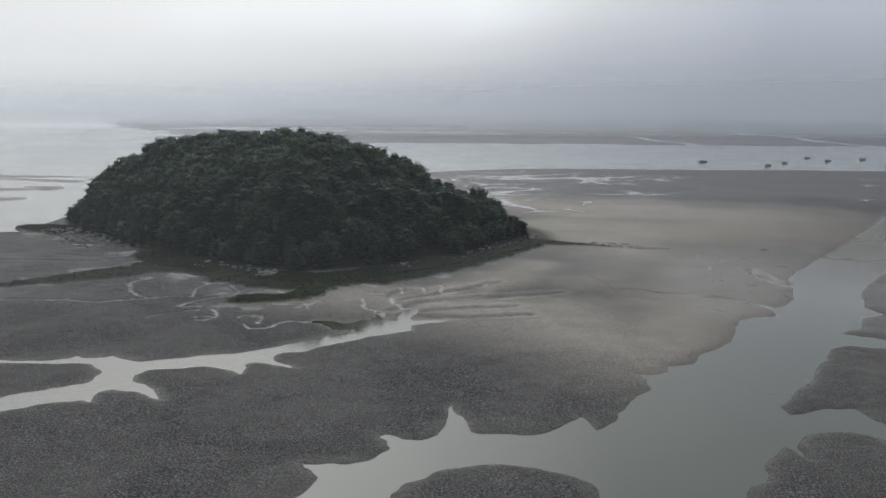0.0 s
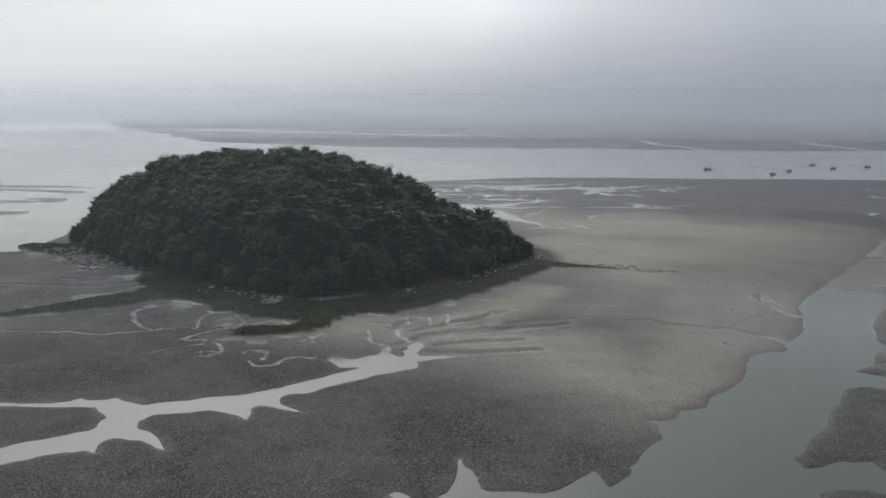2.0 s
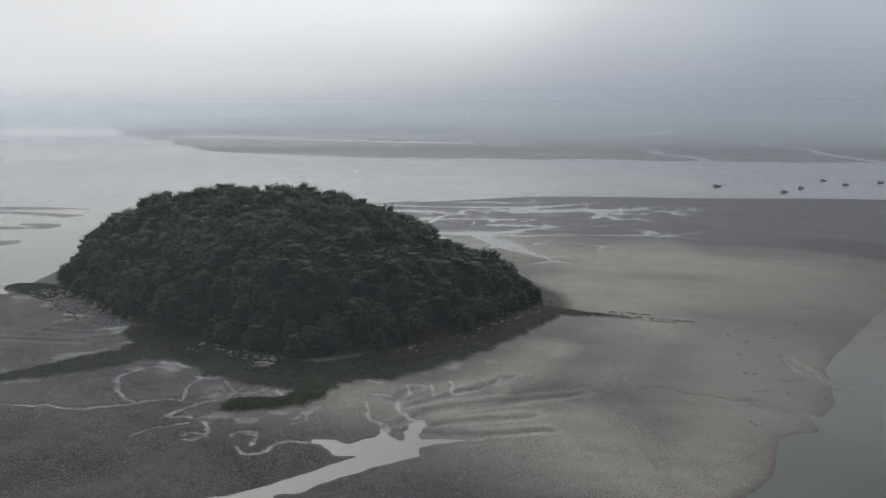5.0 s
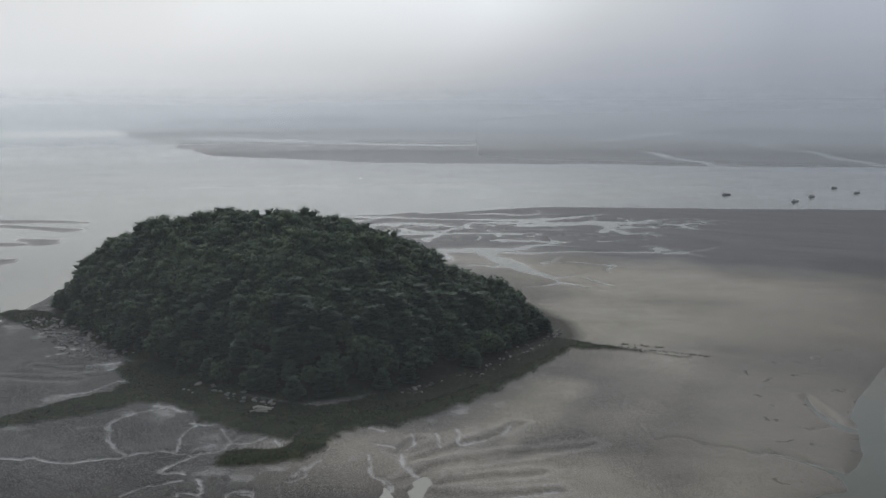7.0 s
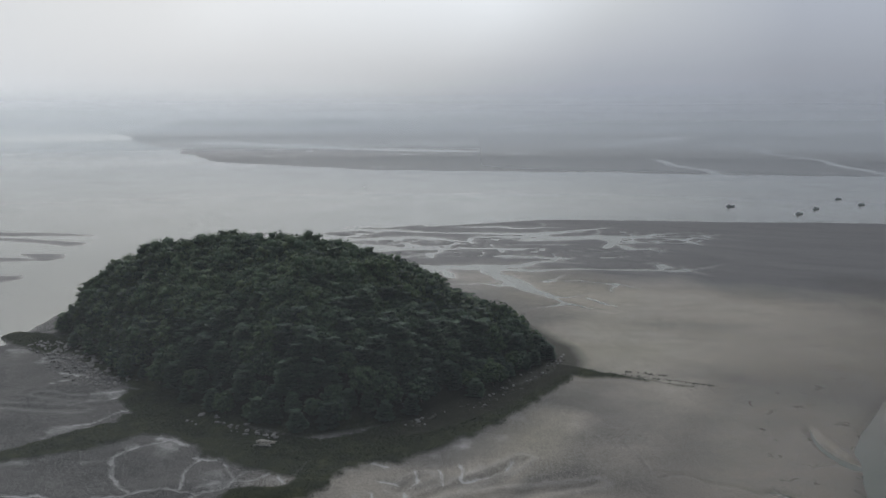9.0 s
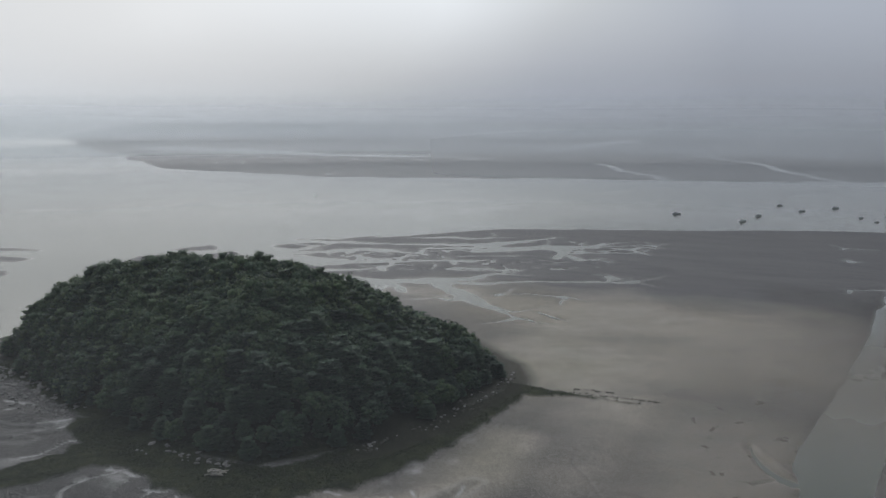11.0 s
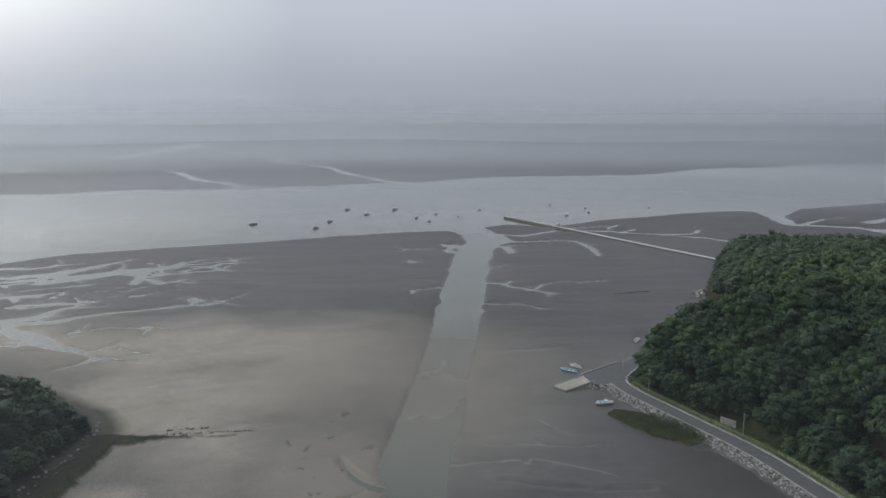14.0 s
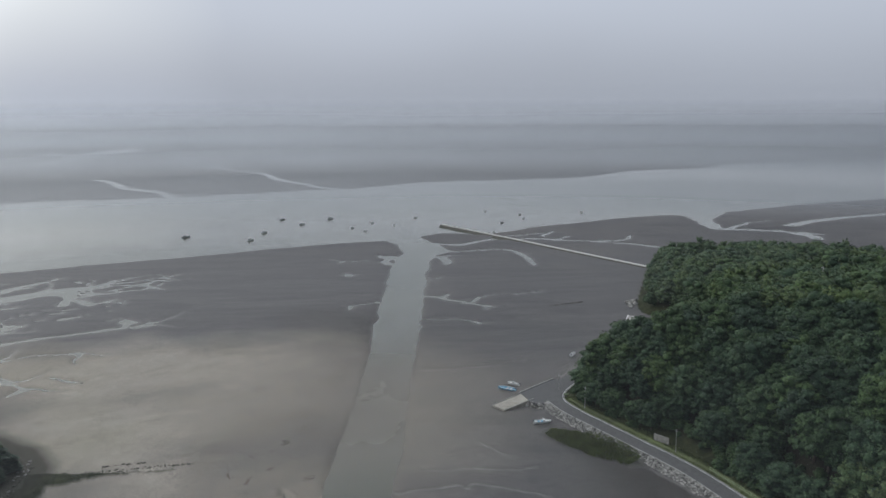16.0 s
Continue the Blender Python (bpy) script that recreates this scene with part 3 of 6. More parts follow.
# braided creeks behind the island
CREEKS += [[(-80.8, 503, 14), (-50.7, 487, 9), (-25.9, 483, 5), (-1.4, 480, 4), (23.2, 484, 3), (38.3, 480, 1)], [(-64, 452, 8), (-51.7, 445, 6), (-34.6, 439, 6), (-20.5, 433, 6), (-6.8, 430, 4), (9.5, 431, 4), (20.5, 432, 4), (34.9, 439, 3), (43.8, 445, 2), (56.7, 456, 0.8)], [(-9.5, 427, 3), (14.9, 428, 5), (36.4, 425, 3), (55.5, 426, 3), (73.9, 423, 2), (90, 422, 1.5), (105.8, 420, 0.8)]]
CREEKS += [[(16.2, 426, 5), (18.8, 413, 5), (22.7, 401, 5), (25.9, 392.5, 5), (30.1, 383.4, 4.5), (33.9, 372.8, 3.5), (37.4, 365.6, 2)], [(25.7, 389.1, 3), (18.1, 386.1, 1)], [(-19.1, 403, 5), (-15.8, 416, 4.5), (-9.4, 422, 4), (-2.6, 402, 1.5)], [(-88.9, 553, 10), (-57.6, 554, 5), (-8.4, 545, 3), (19.2, 539, 4), (42.9, 534, 5), (60.7, 540, 4), (79.6, 550, 3), (94.8, 566, 1)], [(42.5, 530, 5), (58.4, 521, 5), (79.4, 526, 4), (93.2, 528, 4), (113, 525, 2.5), (138.3, 530, 2), (156.6, 534, 0.8)]]
CREEKS += [[(37.5, 510, 2), (51.2, 515, 4), (75.1, 520, 3.5), (88.4, 519, 4.5), (92.8, 507, 5), (81.7, 491, 2.5)], [(89.7, 500, 3.5), (97.1, 481, 1)], [(91.7, 519, 3), (115, 518, 2), (130, 512, 2), (132.9, 498, 1)], [(130, 512, 1.8), (150.7, 525, 1.2)], [(-81.3, 527, 8), (-59.7, 512, 5), (-40.9, 519, 4), (-21.3, 522, 3), (-7.9, 512, 2), (11.4, 505, 1)], [(5.2, 521, 1), (25.4, 526, 2.5), (41.8, 521, 3)], [(-72.9, 473, 8), (-48.1, 462, 3), (-24.8, 463, 2), (-10.2, 466, 1)]]
CREEKS += [[(22.2, 464, 1), (36.4, 457, 1.5), (47.7, 454, 2)], [(-33.3, 423, 4), (-19.9, 421, 3)], [(5.8, 567, 2), (27.3, 564, 2.5), (48.5, 559, 2), (60, 565, 0.8)], [(106.3, 525, 2), (117.1, 540, 0.8)], [(94.4, 423, 1.5), (98.5, 431, 0.8)], [(100.4, 420, 1.2), (107.6, 427, 0.8)], [(38.9, 397.7, 0.4), (51.7, 398.4, 0.9), (65.6, 390.8, 0.7), (75.9, 380.4, 0.4)], [(36.5, 363.7, 1.6), (39.5, 359.7, 1), (41.8, 351.2, 0.6)], [(51.4, 363, 0.8), (55.9, 355.2, 0.8), (60.3, 348.7, 0.4)]]
# creeks in the far flats
CREEKS += [[(562, 1877, 10), (552, 1689, 9), (526, 1423, 7), (511, 1237, 7), (504, 1099, 7), (498, 1016, 6), (509, 946, 9)], [(266.4, 1259, 4), (286.6, 1157, 5), (311.6, 1056, 6), (317, 983, 7)], [(388, 2097, 14), (379.9, 1910, 10)], [(760, 1616, 8), (719, 1411, 5)], [(971, 1543, 9), (938, 1393, 8), (921, 1281, 4)], [(631, 1100, 3), (676, 1096, 3)], [(-500, 1800, 60), (-100, 1560, 26), (120, 1450, 6)], [(300, 1700, 18), (700, 2300, 40), (1500, 2700, 60)]]
# dry grooves in the flat
GROOVES = [
    [(-10.5, 174.8, 0.1), (-6.7, 179.4, 0.9), (0.3, 183.1, 1), (6.3, 185, 0.9), (19.9, 189, 0.5), (27.7, 191.8, 0.1)],
    [(-9.2, 183.8, 0.1), (-4.5, 186.9, 0.8), (0.4, 190.5, 0.9), (9.5, 199.4, 0.6), (13.6, 203.5, 0.1)],
    [(-5.8, 169.9, 0.4), (0.2, 168.6, 0.9), (7.9, 169.3, 0.7), (17.9, 170.9, 0.4)],
    [(-13.1, 188.4, 0.1), (-10.2, 192.5, 0.6), (-7.8, 194.6, 0.1)],
]
GROOVES += [
    [(40.1, 220.6, 0.1), (37.5, 213.1, 0.3), (39.9, 201.8, 0.3), (40.7, 194.9, 0.3), (45.7, 196.5, 0.2), (50.4, 192.6, 0.2), (57.1, 190.3, 0.2), (59.1, 188.1, 0.3), (62.8, 188.9, 0.3)],
    [(81.9, 220.8, 0.2), (82, 213.2, 0.3), (83.2, 204.5, 0.6), (85.9, 202.6, 0.8)],
    [(-3.3, 174.1, 0.1), (3, 176, 0.8), (9.3, 177.2, 0.8), (15.7, 178.5, 0.3)],
    [(-112, 244, 0.1), (-98, 240, 0.8), (-88, 244, 0.5)], [(-130, 236, 0.1), (-108, 234, 0.8), (-96, 232, 0.6)], [(112, 190, 0.1), (126, 176, 0.8), (140, 168, 0.5)],
    [(150, 300, 0.1), (180, 284, 1.0), (210, 276, 0.7)],
]
# low bars that stand out of the water
BARS = [
    [(-294.7, 535, 7), (-272.7, 532, 7), (-252.1, 532, 6), (-230.5, 530, 5), (-214.2, 527, 1)],
    [(-279.6, 508, 4), (-262.4, 513, 4), (-238.2, 504, 5), (-218, 495, 7), (-211.1, 499, 1)],
    [(-228.5, 462, 2), (-215.4, 457, 7), (-207, 451, 8), (-205.4, 462, 1)],
    [(-238.6, 446, 6), (-227.2, 446, 6), (-213, 446, 2)],
    [(-215.4, 395.1, 9), (-202.6, 399.2, 7), (-199.1, 406, 1)],
]
BARS += [
    [(-148.1, 483, 5), (-143.7, 499, 9), (-133.3, 494, 7), (-127.6, 500, 1.5)],
    [(-139, 527, 2), (-127.9, 529, 7), (-120.5, 532, 8), (-113.1, 526, 2)],
    [(-117.8, 494, 4), (-109.3, 504, 9), (-100.6, 508, 9), (-92, 509, 1.5)],
    [(-86.7, 484, 5), (-80.2, 490, 5), (-75.3, 492, 1.5)],
    [(-69, 561, 1.5), (-44.1, 560, 3), (-23.3, 571, 4), (-20.5, 576, 1)],
]
# beds of salt-marsh grass round the foot of the island, with the spit
MARSH_FRONT = [(-47.2, 181.5), (-44.2, 180.5), (-38.8, 180.5), (-33.7, 182.1), (-28.8, 185.3), (-27.1, 188.4), (-26.5, 192.4), (-24.7, 196.3), (-20.5, 200.4), (-18.1, 201.4), (-13.3, 200.8), (-10.4, 203.4), (-8, 206.8), (-5, 208.6), (-2.5, 211.4), (2.7, 216.2), (6.8, 220.9), (11.2, 227.1), (14.3, 232.3), (19.1, 238.2), (25.2, 247.9), (30.3, 257.5), (32.5, 260.3), (36.7, 258.6), (46, 257.5), (54.7, 254.8), (64.4, 250.6), (65, 252.7), (53.8, 257.5), (45.4, 262.6), (38, 266.6), (33.5, 269.6), (29.6, 271.5), (24, 262), (10, 245), (-8, 228), (-30, 212), (-33.5, 199.4), (-34, 192.4), (-35.3, 190), (-40.8, 189.2), (-46.2, 188.3)]
MARSH_BAND = [(-160, 168), (-103.2, 196.9), (-97.7, 200.1), (-92.8, 202.4), (-82.7, 207.6), (-78.3, 212.2), (-73.3, 216.4), (-65.2, 215.6), (-60.9, 210.1), (-57.6, 207.7), (-57.2, 204.2), (-53.5, 201.9), (-51.4, 203.3), (-49.9, 200), (-45.1, 197.5), (-36.3, 195), (-33.6, 193.3), (-31, 206), (-55.8, 224.8), (-75.4, 242.7), (-89.9, 247.7), (-83.3, 237.9), (-79.3, 231.1), (-82.7, 228.9), (-83.2, 224.7), (-88, 219.8), (-92.9, 215.9), (-97.1, 211.1), (-101.1, 206.5), (-105.9, 201.7), (-160, 174)]
REEDS = [
    [(-46, 212, 5), (-30, 207, 6), (-15, 216, 6), (0, 230, 5), (14, 248, 4)], [(-147, 303, 5), (-136, 294, 6), (-124, 284, 5)], [(-84, 242, 5), (-70, 228, 6), (-56, 219, 6)],
    [(167.0, 212, 2.4), (169.6, 204, 5.2), (170.6, 193, 5.6), (171.2, 181, 3.0)],
]


# dried silt, nearly white, at the edge of the marsh
SILT = [[(-71, 215, 0.5), (-65, 213, 0.9), (-61, 210.5, 0.5)], [(-84, 231.5, 0.5), (-79, 232.5, 0.9)], [(-57, 203.5, 0.5), (-53.5, 202.5, 0.4)], [(-36.5, 194, 0.6), (-35, 191.5, 0.5)],
        [(-114, 262, 0.6), (-108, 260, 0.8), (-104, 258, 0.5)], [(-97, 244, 0.3), (-90, 246, 0.6)], [(-31, 176, 0.3), (-29, 181, 0.4)], [(-18, 201, 0.2), (-14, 198, 0.4)]]


def rounded(line, steps=4):
    """The same strip with its corners rounded off."""
    p = np.array(line, float)
    out = []
    for i in range(len(p) - 1):
        a, b, c, d = p[max(i - 1, 0)], p[i], p[i + 1], p[min(i + 2, len(p) - 1)]
        for k in range(steps):
            t = k / steps
            q = 0.5 * (2 * b + (c - a) * t + (2 * a - 5 * b + 4 * c - d) * t * t + (3 * b - a - 3 * c + d) * t ** 3)
            out.append((q[0], q[1], max(b[2] + (c[2] - b[2]) * t, 0.05)))
    out.append(tuple(p[-1]))
    return out


twig_rng = random.Random(31)


def twigs(creek, count, low, high, width):
    """Short tapering side creeks that leave a creek."""
    for _ in range(count):
        i = twig_rng.randrange(len(creek) - 1)
        (ax, ay, aw), (bx, by, bw) = creek[i], creek[i + 1]
        t = twig_rng.random()
        x, y = ax + t * (bx - ax), ay + t * (by - ay)
        a = math.atan2(by - ay, bx - ax) + twig_rng.choice((-1, 1)) * twig_rng.uniform(0.5, 1.1)
        ln = twig_rng.uniform(low, high)
        line = []
        for k in range(4):
            line.append((x, y, max(width * (1 - k / 3), 0.15) + (0.6 if k == 0 else 0)))
            x, y, a = x + ln / 3 * math.cos(a), y + ln / 3 * math.sin(a), a + twig_rng.uniform(-0.6, 0.6)
        yield line


braided = [c for c in CREEKS if 350 < c[-1][1] < 600 and c[-1][0] < 215]
for creek in braided:
    CREEKS += list(twigs(creek, 2, 10, 26, 1.4))
for creek in [c for c in CREEKS if 215 < c[-1][0] < 560 and 320 < c[-1][1] < 560]:
    CREEKS += list(twigs(creek, 1, 5, 14, 0.9))
CREEKS = [rounded(c) for c in CREEKS]
GROOVES = [rounded(c) for c in GROOVES]
REEDS = [rounded(c, 3) for c in REEDS]


def plan(x, y):
    """Height of the ground and the kinds of ground at points."""
    far_off = np.clip((np.hypot(x, y) - 60) / 500, 0.25, 3)
    crimp = 0.6 * np.clip(1.35 - np.hypot(x, y) / 230, 0.25, 1)
    wx = x + fbm(x / 9, y / 9, 3) * 1.2 * far_off + fbm(x / 2.2, y / 2.2, 5, 3) * crimp
    wy = y + fbm(x / 9, y / 9, 11) * 1.2 * far_off + fbm(x / 2.2, y / 2.2, 13, 3) * crimp
    fx = x + fbm(x / 160, y / 160, 21) * 22
    fy = y + fbm(x / 160, y / 160, 25) * 22
    east = np.maximum(inside(EAST_ISLETS, wx, wy), inside(EAST_FLAT, wx, wy))
    west = np.maximum(inside(WEST_TONGUE, wx, wy), inside(WEST_FLAT, wx, wy))
    land = np.maximum(np.maximum(west, east), np.maximum(inside(BAR, wx, wy), inside(FAR, fx, fy)))
    land = np.minimum(land, -np.maximum(inside(CREEK_HEAD, wx, wy), inside(CREEK_FORKS, wx, wy)))
    for bar in BARS:
        land = np.maximum(land, along(bar, wx + fbm(x / 25, y / 25, 31) * 4, wy, 80))
    beyond = y > 700
    loose = np.clip((y - 360) / 60, 0, 1) * np.clip((330 - x) / 60, 0, 1)
    knot = np.clip((x - 190) / 30, 0, 1) * np.clip((y - 290) / 40, 0, 1) * np.clip((700 - x) / 60, 0, 1)
    cx = wx + loose * (fbm(x / 38, y / 26, 37) * 4 + fbm(x / 13, y / 11, 48, 2) * 3) + knot * fbm(x / 17, y / 17, 45) * 2
    cy = wy + loose * (fbm(x / 38, y / 26, 39) * 4 + fbm(x / 13, y / 11, 49, 2) * 2.5) + knot * fbm(x / 17, y / 17, 47) * 2
    rx = wx + 0.5 * fbm(x / 4, y / 4, 33, 2)
    ry = wy + 0.5 * fbm(x / 4, y / 4, 35, 2)
    rill = np.full(x.shape, -25.0)
    for creek in CREEKS:
        if max(c[2] for c in creek) < 0.72:
            rill = np.maximum(rill, along([(a, b, c * 0.55) for a, b, c in creek], rx, ry, 25))
            continue
        land = np.minimum(land, -along(creek, np.where(beyond, fx, cx), np.where(beyond, fy, cy)))
    # small braids between the named creeks
    braid = np.abs(fbm(x / 46 + 3 * fbm(x / 90, y / 90, 41, 2), y / 15, 43, 3))
    zone = np.clip(along([(-60, 500, 60), (60, 500, 75), (170, 545, 30)], x, y, 90) / 25, 0, 1) * np.clip((y - 385) / 30, 0, 1)
    land = np.minimum(land, np.where(zone > 0, (braid * 30 - (2.6 + 3.0 * np.clip((40 - x) / 100, 0, 1)) * zone) + (1 - zone) * 9, 60))
    gully = np.abs(fbm(x / 260 + 2 * fbm(x / 300, y / 300, 51, 2), y / 80, 53, 2))
    land = np.where((y > 900) & (land > 0), np.minimum(land, gully * 260 - 3), land)
    h = np.where(land > 0, 0.42 * (1 - np.exp(-land / 1.1)) + 0.25 * (1 - np.exp(-np.maximum(land, 0) / 25)), np.maximum(land * 0.22, -0.9))
    dry = np.clip(land / 2.0, 0, 1)
    near = np.clip(1.3 - np.hypot(x, y) / 420, 0, 1)
    clay = np.clip(np.maximum(east / 4 + 0.4, (y - 330 + 30 * fbm(x / 60, y / 60, 61)) / 60), 0, 1)
    clay = np.where(x < 92, clay * np.clip((y - 195) / 50, 0, 1), clay)
    spread = fbm(x / 50, y / 50, 63)
    sand = np.clip(along([(20, 400, 24), (70, 350, 46), (120, 330, 36), (100, 285, 40), (50, 300, 40), (60, 235, 26), (30, 195, 6)], x, y, 120) / 52 + 0.42 + 0.12 * spread + 0.10 * fbm(x / 14, y / 14, 65), 0, 1)
    sand = np.maximum(sand, 0.9 * np.clip(along([(-20, 190, 6), (24, 170, 16), (34, 138, 6), (50, 170, 12), (80, 220, 20)], x, y, 60) / 26 + 0.78 + 0.16 * spread, 0, 1))
    sandy_banks = np.clip(1.15 - np.hypot(((x - 132) * 0.576 + (y - 262) * 0.817) / 85, ((x - 132) * 0.817 - (y - 262) * 0.576) / 52), 0, 1) + 0.12 * spread
    sand = np.maximum(sand, 0.85 * np.clip(along([(-14, 190, 5), (2, 194, 10), (14, 206, 12), (26, 228, 10)], x, y, 60) / 12 + 0.6 + 0.3 * spread, 0, 1))
    sand = np.where(east > 0, np.maximum(sand * 0.25, np.clip(sandy_banks * 0.8, 0, 1)), sand)
    # a dull film of water over the sand towards the channel
    sheen = np.clip(along([(105, 255, 10), (90, 238, 19), (78, 206, 24), (68, 180, 20)], x, y, 60) / 24 + 0.85 + 0.3 * spread, 0, 1)
    ribs = np.sin((x * 0.34 - y * 0.78) / 1.7 + 2.2 * fbm(x / 18, y / 18, 71)) * np.clip(along([(-12, 196, 10), (8, 190, 14), (24, 186, 4)], x, y, 30) / 8, 0, 1)
    # rib crests paler, troughs darker: their relief's shading put into the sand colour
    sand = np.clip(sand + 0.2 * ribs, 0, 1)
    h += dry * near * ((0.10 * fbm(x / 3.2, y / 3.2, 73) + 0.05 * fbm(x / 1.1, y / 1.1, 75, 2)) * (1 - 0.8 * np.maximum(sand, clay)) + 0.16 * fbm(x / 20, y / 20, 77) + 0.12 * ribs)
    h = np.where(land > 0.3, np.maximum(h, 0.08), h)
    # grooves darker, levees paler: the shading of their relief put into the colour
    groove_tone, levee = np.zeros(x.shape), np.zeros(x.shape)
    h = np.where(land > 0.3, np.maximum(h - 0.3 * np.clip(1 + rill / 0.6, 0, 1), 0.04), h)
    for groove in GROOVES:
        g = along(groove, rx, ry, 12)
        slack = 0.8 if max(c[2] for c in groove) > 0.35 else 0.3
        groove_tone = np.maximum(groove_tone, np.clip(1 + g / (0.75 * slack), 0, 1))
        rim = np.exp(-((g + 2.0) / 0.9) ** 2)
        levee = np.maximum(levee, rim * (slack > 0.5))
        h = np.where(land > 0.5, np.maximum(h - 0.34 * np.clip(1 + g / slack, 0, 1) + 0.2 * rim * (slack > 0.5), 0.05), h)
    reed = np.full(x.shape, -60.0)
    for strip in REEDS:
        reed = np.maximum(reed, along(strip, wx + 0.8 * fbm(x / 4, y / 4, 81), wy + 0.8 * fbm(x / 4, y / 4, 83), 60))
    for bed in (MARSH_FRONT, MARSH_BAND):
        reed = np.maximum(reed, inside(bed, wx + 0.7 * fbm(x / 3, y / 3, 81), wy + 0.7 * fbm(x / 3, y / 3, 83)))
    westward = np.clip((70 - x) / 30, 0, 1)
    silt = np.clip(0.8 + 0.4 * fbm(x / 9, y / 9, 93), 0.3, 1.0) * np.clip(1.0 + rill / 0.3, 0, 1) * (0.3 + 0.7 * westward) + 0.10 * groove_tone * westward
    for patch in SILT:
        silt = np.maximum(silt, np.clip(along(patch, rx, ry, 8) / 0.8 + 0.4 + 0.9 * fbm(x / 1.6, y / 1.6, 97, 2), 0, 0.95))
    # light on the levees' crests, painted as silt
    silt += 0.17 * levee * westward
    silt += np.clip(fbm(x / 5, y / 5, 95, 4) * 1.6 - 0.25, 0, 1) * np.exp(-((reed + 3.5) / 3.5) ** 2) * np.clip((20 - x) / 10, 0, 1) * 0.5
    isle, head = inside(ISLAND, wx, wy), inside(HEADLAND, x, y)
    reed = np.where(y < 300, np.maximum(reed, np.minimum(isle + 3.5, 3.0)), reed)
    reed = reed - 0.7 * np.clip((x - 36) / 6, 0, 1) * (x < 100)
    bank = np.clip(reed / 1.2 + 0.3, 0, 1)
    h = h * (1 - bank) + np.maximum(h, 1.0 + 0.15 * fbm(x / 5, y / 5, 85)) * bank
    skirt = np.clip(1 + isle / 9, 0, 1)
    h = np.maximum(h, h * (1 - skirt) + 1.6 * skirt)
    h = np.where(isle > 0, 1.6 + 29.8 * (1 - np.exp(-isle / 36)) * (1 + 0.25 * np.clip((-70 - x) / 45, 0, 1) - 0.35 * np.clip((x + 42) / 40, 0, 1) - 0.26 * np.clip((x + 8) / 22, 0, 1)) + 0.7 * np.exp(-((x + 66) / 20) ** 2 - ((y - 291) / 30) ** 2) + 0.9 * fbm(x / 16, y / 16, 87), h)
    road = along([(px, py, 0.0) for px, py in ROAD], x, y, 30)
    embankment = np.clip((6.6 + road) / 2.6, 0, 1)
    h = np.maximum(h, h * (1 - embankment) + 2.2 * embankment)
    h = np.where(head > 0, np.maximum(2.25, 2.1 + 33 * (1 - np.exp(-np.maximum(head - 2, 0) / 36)) * np.clip(1 - (0.77 * x + 0.64 * y - 345) / 228, 0.15, 1) + 1.2 * fbm(x / 22, y / 22, 89) * np.clip(head / 20, 0, 1)), h)
    soft = 0.9 * np.clip(np.maximum(along([(75, 185, 8), (108, 240, 10), (150, 305, 14)], x, y, 30), along([(122, 226, 6), (140, 250, 12), (165, 288, 8)], x, y, 30)) / 8, 0, 1)
    soak = 0.9 * np.clip(along([(168, 228, 8), (164, 195, 16), (156, 160, 26), (150, 130, 30)], x, y, 60) / 14 + 0.15 * fbm(x / 12, y / 12, 91), 0, 1)
    soak = np.maximum(soak, 0.4 * np.clip(along([(50, 95, 10), (68, 110, 16), (72, 142, 14), (88, 165, 8)], x, y, 40) / 10, 0, 1) * (east > 0))
    # eastern foot of the island painted dark: its rock and the trees' shade
    wood_and_shade = np.clip(np.maximum(np.maximum(isle / 3, 0.85 * np.clip((isle + 14) / 5, 0, 1) * np.clip((x + 28) / 18, 0, 1)), (head - 4) / 4), 0, 1)
    bank = np.where((x > 150) & (head < -2), bank * 0.42, bank)
    grass = np.maximum(bank, np.clip(np.maximum(1.2 + isle / 4, np.where(head > -2, 1.0, 0.0)), 0, 1))
    # the shade in grooves and eastern rills is painted in with the wet ground
    return h, dict(silt=np.clip(silt, 0, 1) * (1 - bank), sand=sand, grass=grass, wood_and_shade=wood_and_shade, clay=clay, wet_and_shade=np.maximum(np.maximum(np.clip(1 - land / 2.5, 0, 1) * (1 - soft), soak), np.maximum(np.maximum(0.34 * groove_tone, 1.0 * sheen), 0.8 * np.clip(1 + rill / 0.5, 0, 1) * (1 - westward))) * (1 - bank)), reed


def mesh_from(name, verts, faces, mat, smooth=False):
    """A mesh from arrays; faces all of one size."""
    me = bpy.data.meshes.new(name)
    verts, faces = np.asarray(verts, np.float32), np.asarray(faces, np.int32)
    me.vertices.add(len(verts))
    me.vertices.foreach_set("co", verts.ravel())
    me.loops.add(faces.size)
    me.loops.foreach_set("vertex_index", faces.ravel())
    me.polygons.add(len(faces))
    me.polygons.foreach_set("loop_start", np.arange(0, faces.size, faces.shape[1], dtype=np.int32))
    me.polygons.foreach_set("use_smooth", np.full(len(faces), smooth))
    me.update(calc_edges=True)
    me.materials.append(mat)
    return me


def give(me, name, values):
    me.attributes.new(name, "FLOAT", "POINT").data.foreach_set("value", np.asarray(values, np.float32))


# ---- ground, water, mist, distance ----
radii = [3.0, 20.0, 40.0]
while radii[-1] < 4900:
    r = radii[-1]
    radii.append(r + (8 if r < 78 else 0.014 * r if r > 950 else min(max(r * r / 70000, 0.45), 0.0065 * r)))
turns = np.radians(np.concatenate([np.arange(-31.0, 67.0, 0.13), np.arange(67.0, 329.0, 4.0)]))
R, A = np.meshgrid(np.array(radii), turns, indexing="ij")
